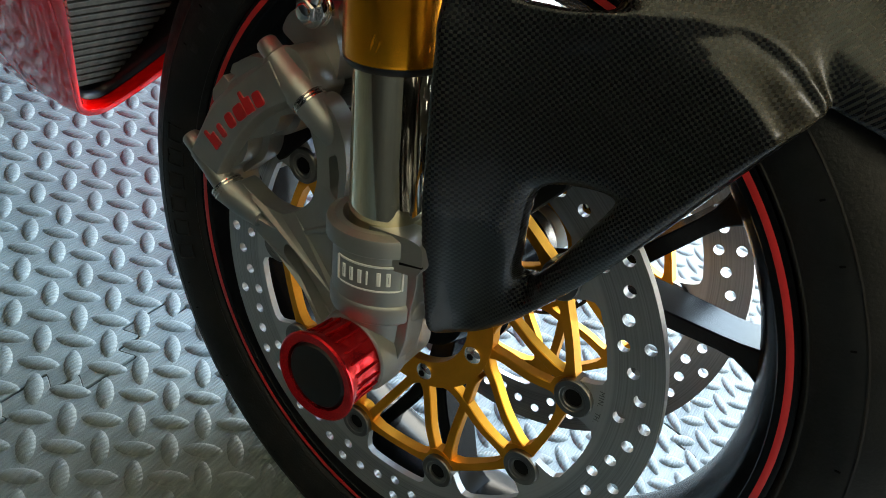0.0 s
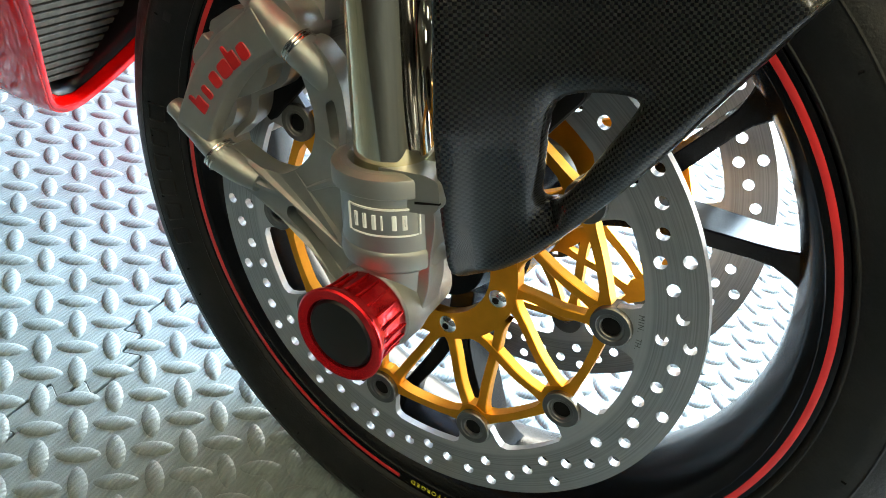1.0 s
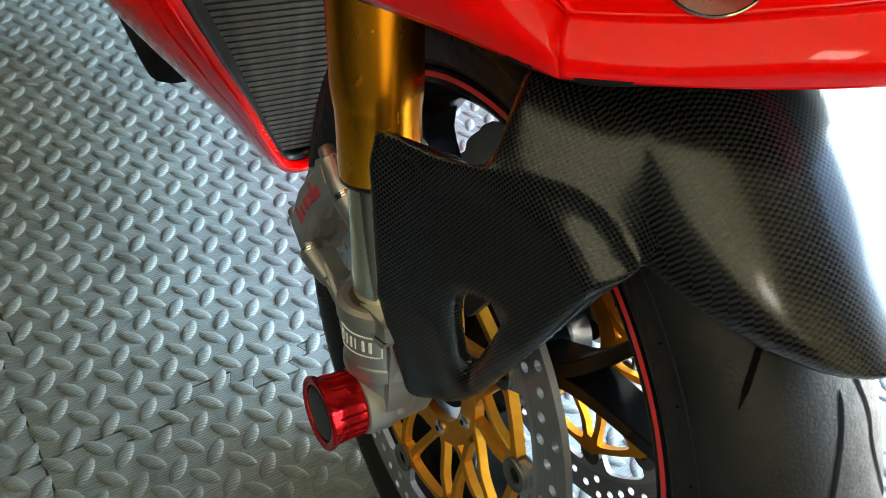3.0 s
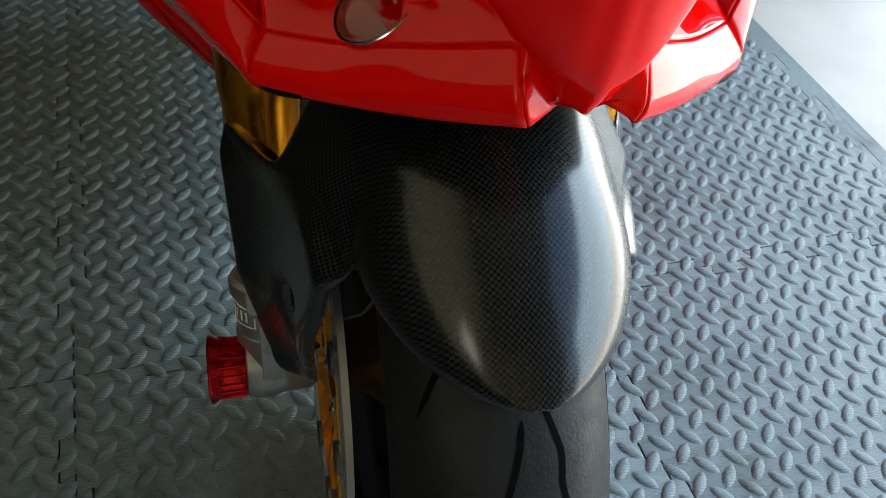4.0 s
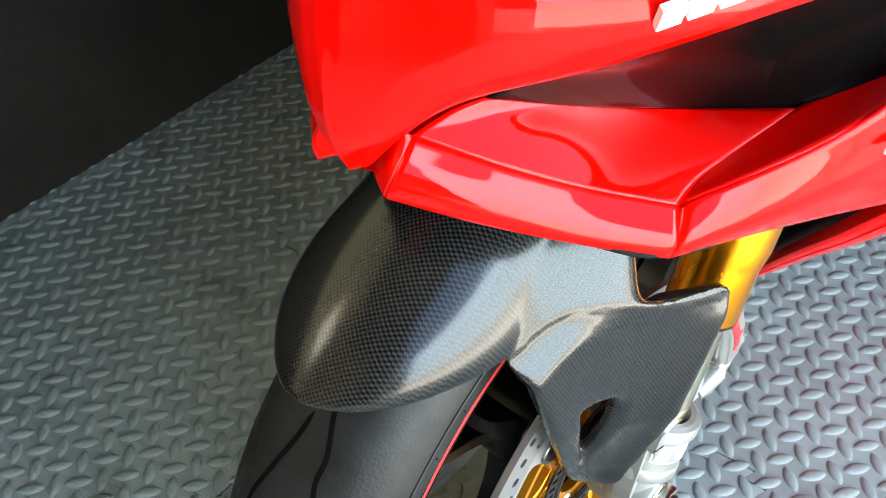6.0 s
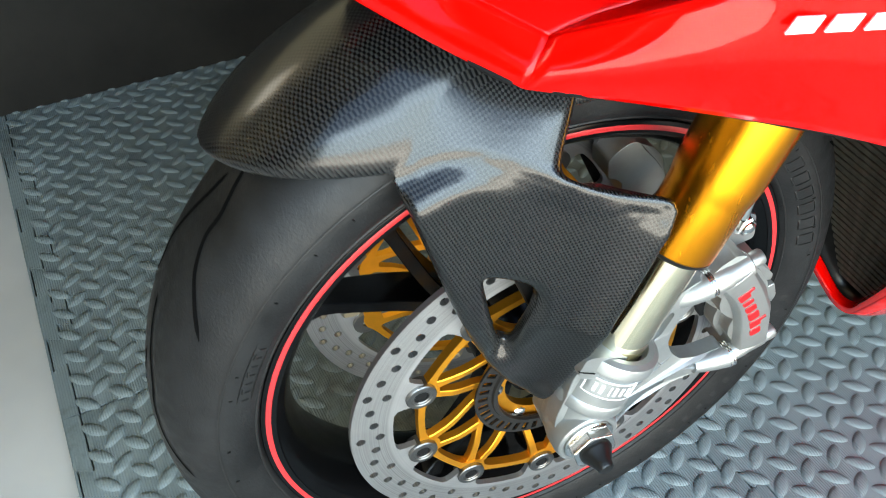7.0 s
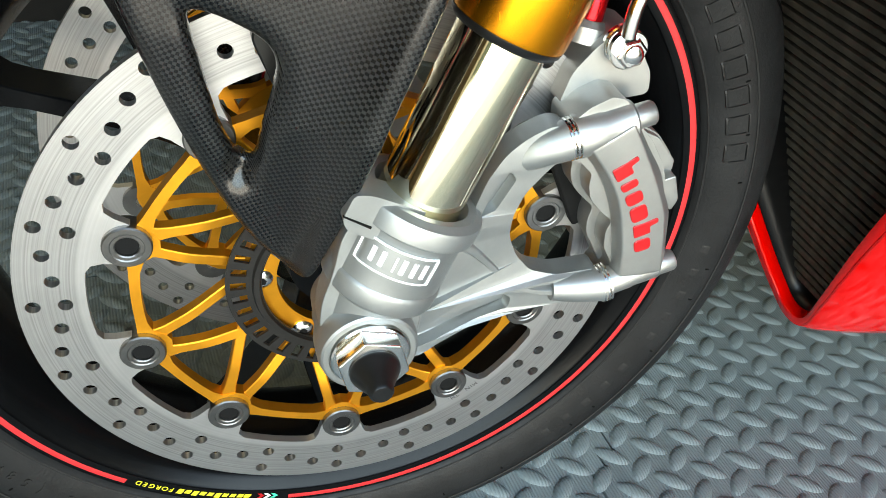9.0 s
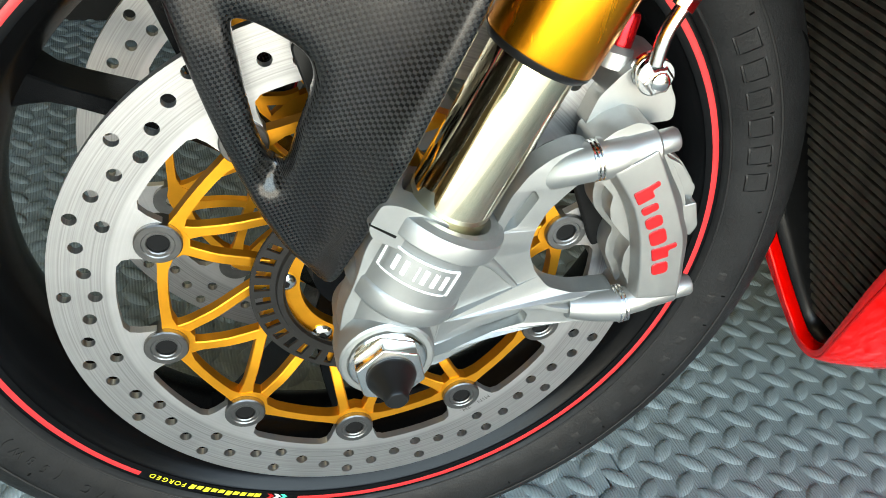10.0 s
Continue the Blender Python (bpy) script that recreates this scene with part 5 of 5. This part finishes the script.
guard_me = moulded(guard_sheets, 0.0034, 0.0012, 16)
guard_me.name = "shell"
guard_me.materials.clear()
guard_me.materials.append(CARBON)
guard_me.polygons.foreach_set("use_smooth", [True] * len(guard_me.polygons))
uv = guard_me.uv_layers.new(name="weave")
count = len(guard_me.vertices)
co = np.empty(count * 3)
guard_me.vertices.foreach_get("co", co)
co = co.reshape(-1, 3)
nor = np.empty(len(guard_me.polygons) * 3)
guard_me.polygons.foreach_get("normal", nor)
nor = nor.reshape(-1, 3)
which = np.empty(len(guard_me.loops), dtype=np.int32)
guard_me.loops.foreach_get("vertex_index", which)
sizes = np.empty(len(guard_me.polygons), dtype=np.int32)
guard_me.polygons.foreach_get("loop_total", sizes)
middle = np.repeat(np.add.reduceat(co[which], np.concatenate(([0], np.cumsum(sizes)[:-1])), axis=0) / sizes[:, None], sizes, axis=0)
flat = (np.abs(np.repeat(nor[:, 0], sizes)) > 0.62) & (np.abs(middle[:, 0]) > 0.070) & (middle[:, 1] < 0.128)
p = co[which]
over = np.stack((np.arctan2(p[:, 2] - AXLE.z, p[:, 1]) * 0.34, np.arctan2(p[:, 0], 0.055) * 0.062), 1)
beside = np.stack((p[:, 1] + 0.35 * p[:, 2], p[:, 2] - 0.35 * p[:, 1]), 1)
uv.data.foreach_set("uv", np.where(flat[:, None], beside, over).astype(np.float32).ravel())
shell = new("shell", guard_me)
shell.parent = mudguard
shell["label"] = "woven carbon shell with three-cornered side openings"
for sx in (-1, 1):
    # bracket that holds the guard inside the opening
    part("guard_bracket", slab(rounded([(0.036, 0.112), (0.052, 0.150), (0.044, 0.160), (0.028, 0.125)], 0.005), 0.080, 0.088, lambda u, v, w, q=sx: (q * w, u, AXLE.z + v), 0.001, 1), BLACK_PLASTIC, mudguard)

# ---------------------------------------------------------------- red nose and side fairing
fairing = thing("front_fairing", "glossy red motorcycle nose fairing with twin air intakes", "fairing")


NOSE_X = -0.0085      # the bars are turned a little, so the nose stands off the wheel's middle


def patch(name, lines, nu=16, nv=16, material=None, parent=None, label="", thick=0.0025, mirror=1, sharp=40):
    """A smooth sheet through lines of points."""
    rows = [spline(line, nu) for line in lines]
    cols = [spline([r[j] for r in rows], nv) for j in range(nu)]
    bm = bmesh.new()
    grid_surface(bm, [[(p.x if mirror > 0 else 2 * NOSE_X - p.x, p.y, p.z) for p in col] for col in cols])
    ob = part(name, bm, material or RED_PAINT, parent or fairing, label, True, sharp)
    if thick:
        thicken(ob, thick, 0)
    return ob


E_TIP, E_COR = (-0.031, 0.168, 0.667), (-0.133, 0.080, 0.628)
L_IN, L_OUT = (-0.034, 0.152, 0.694), (-0.127, 0.066, 0.648)
# beak, one sheet over both sides
def beak_row(c, e, bow, strip=0.0150):
    """A narrow front strip, then flanks that sweep back to the edge e."""
    c, e = Vector(c), Vector(e)
    strip = min(strip, abs(e.x) * 0.55)
    corner = Vector((-strip, c.y - 0.0025, c.z + (e.z - c.z) * strip / abs(e.x)))
    q = []
    for k in range(-6, 7):
        t = abs(k) / 6
        if t <= 0.34:
            p = Vector((c.x, c.y, c.z)).lerp(corner, t / (1 / 3))
        else:
            u = (t - 1 / 3) * 1.5
            p = corner.lerp(e, u)
            p.y += bow * u * (1 - u) * 1.4
            p.x -= bow * u * (1 - u) * 0.5
        q.append(((-p.x if k > 0 else p.x) * (e.x - NOSE_X) / e.x + NOSE_X, p.y, p.z))
    return q


beak_rows = [beak_row((0, 0.168, 0.6725), (-0.018, 0.165, 0.677), 0.0), beak_row((0, 0.1755, 0.690), (-0.036, 0.160, 0.700), 0.006), beak_row((0, 0.177, 0.715), (-0.058, 0.143, 0.719), 0.012),
             beak_row((0, 0.176, 0.745), (-0.098, 0.107, 0.733), 0.02), beak_row((0, 0.168, 0.785), (-0.140, 0.060, 0.750), 0.03), beak_row((0, 0.140, 0.835), (-0.185, -0.01, 0.768), 0.04), beak_row((0, 0.070, 0.905), (-0.215, -0.10, 0.795), 0.05)]
bm = bmesh.new()
sm = [spline(r, 33) for r in beak_rows]
grid_surface(bm, [spline([r[j] for r in sm], 40) for j in range(33)])
thicken(part("beak", bm, RED_PAINT, fairing, "glossy red pointed beak"), 0.0025, 0)

for mx in (1, -1):
    # lower lip of the intake
    patch("intake_lip", [[E_TIP, (-0.066, 0.140, 0.652), (-0.102, 0.108, 0.638), E_COR],
                         [(-0.034, 0.167, 0.676), (-0.068, 0.140, 0.663), (-0.103, 0.107, 0.646), (-0.1345, 0.0765, 0.637)],
                         [L_IN, (-0.064, 0.128, 0.678), (-0.094, 0.098, 0.661), L_OUT]], 24, 10, mirror=mx, label="rolled red lip of the air intake")
    # closing piece between lip and beak
    patch("lip_end", [[E_TIP, (-0.034, 0.167, 0.676), L_IN], [(-0.022, 0.164, 0.671), (-0.026, 0.160, 0.682), (-0.032, 0.154, 0.698)], [(-0.006, 0.152, 0.674), (-0.010, 0.148, 0.688), (-0.020, 0.140, 0.704)]], 10, 10, mirror=mx)
    # hollow behind the lip
    patch("intake_hollow", [[L_IN, (-0.064, 0.128, 0.678), (-0.094, 0.098, 0.661), L_OUT],
                            [(-0.040, 0.135, 0.700), (-0.066, 0.100, 0.684), (-0.096, 0.066, 0.664), (-0.128, 0.042, 0.655)],
                            [(-0.047, 0.118, 0.702), (-0.070, 0.072, 0.684), (-0.099, 0.012, 0.664), (-0.145, -0.010, 0.672)]], 24, 16, mirror=mx, label="glossy red hollow of the air intake")
    # black mouth further in
    patch("intake_mouth", [[(-0.047, 0.116, 0.7005), (-0.070, 0.070, 0.682), (-0.099, 0.010, 0.662), (-0.147, -0.014, 0.672), (-0.190, -0.060, 0.70)],
                           [(-0.060, 0.110, 0.716), (-0.090, 0.070, 0.712), (-0.125, 0.015, 0.708), (-0.160, -0.030, 0.715), (-0.195, -0.075, 0.74)],
                           [(-0.058, 0.136, 0.719), (-0.098, 0.100, 0.733), (-0.138, 0.053, 0.750), (-0.180, -0.015, 0.767), (-0.210, -0.10, 0.79)]], 24, 12, BLACK_GLOSS, mirror=mx, label="black mouth of the air intake")
    # flank: from the corner of the lip back along the side
    patch("flank", [[E_COR, (-0.160, 0.012, 0.6175), (-0.200, -0.080, 0.600), (-0.225, -0.20, 0.545), (-0.235, -0.34, 0.470)],
                    [(-0.1345, 0.0765, 0.637), (-0.178, 0.006, 0.648), (-0.212, -0.085, 0.645), (-0.236, -0.20, 0.60), (-0.246, -0.34, 0.56)],
                    [L_OUT, (-0.172, 0.012, 0.680), (-0.205, -0.055, 0.715), (-0.236, -0.19, 0.70), (-0.246, -0.34, 0.67)]], 30, 12, mirror=mx, label="glossy red side panel")
    # inner wall from the flank's crest into the mouth
    patch("inner_wall", [[L_OUT, (-0.172, 0.012, 0.680), (-0.205, -0.055, 0.715), (-0.225, -0.13, 0.75)],
                         [(-0.1275, 0.054, 0.651), (-0.158, 0.002, 0.674), (-0.193, -0.06, 0.705), (-0.215, -0.13, 0.745)],
                         [(-0.128, 0.042, 0.655), (-0.145, -0.010, 0.672), (-0.188, -0.058, 0.70), (-0.21, -0.13, 0.745)]], 26, 8, mirror=mx)
    # underside that closes the nose
    patch("underside", [[E_TIP, (-0.066, 0.140, 0.652), (-0.102, 0.108, 0.638), E_COR, (-0.160, 0.012, 0.6175), (-0.200, -0.080, 0.600)],
                        [(-0.02, 0.10, 0.672), (-0.050, 0.08, 0.662), (-0.080, 0.05, 0.650), (-0.105, 0.03, 0.642), (-0.125, -0.02, 0.636), (-0.150, -0.09, 0.62)],
                        [(-0.012, 0.0, 0.70), (-0.03, 0.0, 0.695), (-0.05, -0.01, 0.69), (-0.07, -0.02, 0.685), (-0.09, -0.05, 0.68), (-0.11, -0.10, 0.67)]], 26, 10, BLACK_MATT, mirror=mx, label="black underside of the nose")
    # headlight behind a clear cover
    if mx < 0:
        hd = Vector((0.55, 0.16, 0.82)).normalized()
        hc = Vector((0.0640, 0.0925, 0.6765)) - hd * 0.0050
        hl = part("headlight", rod(hc - hd * 0.008, hc + hd * 0.003, [(0, 0.010), (0.6, 0.018), (0.92, 0.0195), (1, 0.0185)], 36), BOWL, fairing, "projector headlight coloured with the fairing's reflected red under a clear dome")
        part("lens", rod(hc + hd * 0.0032, hc + hd * 0.0062, [(0, 0.0196), (0.35, 0.0172), (0.7, 0.0120), (0.92, 0.0055), (1, 0.0012)], 36), LENS, hl)
        _, ax, ay = frame_of(hd)
        part("rim_ring", sweep([hc + hd * 0.0040 + (ax * math.cos(w) + ay * math.sin(w)) * 0.0198 for w in (2 * math.pi * q / 48 for q in range(49))], 0.0007, 6), POLISHED, hl, "bright ring")
        # small polished chips added to make a row of glints, not real lamp parts
        first, last = Vector((0.0800, 0.0615, 0.6670)), Vector((0.0455, 0.1120, 0.6905))
        chips = random.Random(5)
        for k in range(14):
            c = first.lerp(last, (k + chips.uniform(-0.3, 0.3)) / 13) + hd * 0.0015
            w = chips.uniform(0.0007, 0.0020)
            part("light_element", rod(c - hd * 0.003, c + hd * 0.0012, [(0, w), (0.7, w), (1, w * 0.5)], 6), POLISHED, hl)
    # unseen rear body, added to block doorway light from the floor beyond
    patch("rear_flank", [[(-0.235, -0.345, 0.470), (-0.245, -0.60, 0.40), (-0.22, -1.00, 0.40)], [(-0.246, -0.345, 0.60), (-0.25, -0.62, 0.60), (-0.21, -1.05, 0.62)],
                         [(-0.240, -0.30, 0.72), (-0.215, -0.62, 0.80), (-0.16, -1.05, 0.80)], [(-0.12, -0.26, 0.90), (-0.10, -0.62, 0.93), (-0.08, -1.05, 0.86)], [(NOSE_X, -0.24, 0.95), (NOSE_X, -0.62, 0.97), (NOSE_X, -1.05, 0.88)]], 20, 16, mirror=mx)
# chin that closes the beak between the two lips
bm = bmesh.new()
grid_surface(bm, [[(NOSE_X + w * k / 4, y + 0.004 * (1 - abs(k) / 4), z + 0.002 * abs(k) / 4) for k in range(-4, 5)] for w, y, z in ((0.0185, 0.1640, 0.6735), (0.0195, 0.152, 0.6700), (0.022, 0.125, 0.6690), (0.020, 0.090, 0.6760), (0.016, 0.0, 0.702))])
part("chin", bm, RED_PAINT, fairing)
# plain white bars where the maker's name stands on both flanks of the beak
for mx in (1, -1):
    a, b = Vector((-0.112, 0.097, 0.752)), Vector((-0.158, 0.038, 0.772))
    for k in range(6):
        p, q = a.lerp(b, (k + 0.08) / 6), a.lerp(b, (k + 0.86) / 6)
        up = Vector((-0.004, 0.004, 0.011))
        out = (b - a).cross(up).normalized()
        if out.x > 0:
            out = -out
        o = out * 0.004
        bm = bmesh.new()
        vs = [p + o, q + o, q + up + o, p + up + o, p, q, q + up, p + up]
        w = [bm.verts.new((v.x if mx > 0 else 2 * NOSE_X - v.x, v.y, v.z)) for v in vs]
        for f in ((0, 1, 2, 3), (7, 6, 5, 4), (0, 4, 5, 1), (1, 5, 6, 2), (2, 6, 7, 3), (3, 7, 4, 0)):
            bm.faces.new([w[i] for i in f])
        part("name_bar", bm, DECAL_WHITE, fairing, "", False)
    a, b = Vector((-0.190, -0.006, 0.6685)), Vector((-0.2265, -0.115, 0.6725))
    for k in range(5):
        p, q = a.lerp(b, (k + 0.08) / 7), a.lerp(b, (k + 0.80) / 7)
        up, o = Vector((0.0, -0.004, 0.0068)), Vector((-0.0012, 0.0006, 0))
        bm = bmesh.new()
        vs = [p + o, q + o, q + up + o, p + up + o, p, q, q + up, p + up]
        w = [bm.verts.new((v.x if mx > 0 else 2 * NOSE_X - v.x, v.y, v.z)) for v in vs]
        for f in ((0, 1, 2, 3), (7, 6, 5, 4), (0, 4, 5, 1), (1, 5, 6, 2), (2, 6, 7, 3), (3, 7, 4, 0)):
            bm.faces.new([w[i] for i in f])
        part("name_bar", bm, DECAL_WHITE, fairing, "", False)

# ---------------------------------------------------------------- lower fairing and radiator
belly = thing("lower_fairing", "glossy red lower fairing open at the front round the radiator", "fairing")
EDGE = [(-0.245, -0.30, 0.640), (-0.205, -0.262, 0.500), (-0.155, -0.290, 0.400), (-0.100, -0.335, 0.303), (-0.050, -0.382, 0.208), (-0.022, -0.407, 0.160), (0.0, -0.410, 0.150)]
edge = EDGE + [(-x, y, z) for x, y, z in reversed(EDGE[:-1])]
front = spline(edge, 60)
rows = []
for back, wide, low in ((0.0, 1.0, 0.0), (0.02, 1.05, 0.004), (0.09, 1.14, 0.012), (0.25, 1.22, 0.02), (0.55, 1.22, 0.02)):
    rows.append([(p.x * wide + math.copysign(0.006 * (wide - 1) / 0.05 if wide < 1.06 else 0.008, p.x) * min(1, abs(p.x) / 0.03), p.y - back, p.z - low) for p in front])
cols = [spline([r[j] for r in rows], 24) for j in range(60)]
bm = bmesh.new()
grid_surface(bm, cols)
thicken(part("shell", bm, RED_PAINT, belly, "glossy red shell"), 0.003, 0)
# turned-in front edge
lip = [[(p.x, p.y, p.z) for p in front], [(p.x * 0.955, p.y + 0.001, p.z + 0.006) for p in front], [(p.x * 0.915, p.y - 0.006, p.z + 0.012) for p in front]]
bm = bmesh.new()
grid_surface(bm, lip)
thicken(part("front_lip", bm, RED_PAINT, belly, "rolled red front lip"), 0.002, 0)
inner = [[(p.x * 0.913, p.y - 0.0065, p.z + 0.0122) for p in front], [(p.x * 0.89, p.y - 0.018, p.z + 0.017) for p in front], [(p.x * 0.86, p.y - 0.07, p.z + 0.026) for p in front]]
bm = bmesh.new()
grid_surface(bm, inner)
thicken(part("inner_liner", bm, BLACK_PLASTIC, belly, "black inner liner"), 0.002, 0)

radiator = thing("radiator", "black motorcycle radiator with fine ribs behind the front wheel", "radiator")
RB, RT = Vector((0, -0.425, 0.175)), Vector((0, -0.330, 0.62))
cb = bmesh.new()
grid_surface(cb, [[(sd * (0.03 + max(0.0, z - 0.16) * 0.50), RB.y + (RT.y - RB.y) * (z - RB.z) / (RT.z - RB.z) - back, z) for sd, back in ((-1, 0.004), (1, 0.004), (1, 0.03), (-1, 0.03))] for z in (0.17, 0.30, 0.45, 0.62)], closed_u=True)
part("core", cb, BLACK_MATT, radiator, "", False)
fin_me = None
NF = 54
for k in range(NF):
    p = RB.lerp(RT, (k + 0.5) / NF)
    if fin_me is None:
        fo = part("fin", block((0.31, 0.0066, 0.0050), (0, 0, 0), 0.0005, None, None, 1), FIN, radiator, "", False)
        fin_me = fo.data
    else:
        fo = new("fin", fin_me)
        fo.parent = radiator
    fo.location = p
    fo.scale[0] = (0.03 + max(0.0, p.z - 0.16) * 0.50) / 0.155
# dark frame and engine bulk that close the view behind the wheel
engine = thing("engine_front", "black engine and frame parts behind the radiator", "engine")
part("bulk", block((0.26, 0.30, 0.50), (0, -0.72, 0.42), 0.03), BLACK_MATT, engine)
yoke = thing("lower_yoke", "black lower fork clamp under the nose", "fork clamp")
part("clamp", block((0.27, 0.075, 0.035), fork_pt(1, 0.395, -0.01, 0.0), 0.012, Matrix.Rotation(RAKE, 4, "X")), BLACK_PLASTIC, yoke)
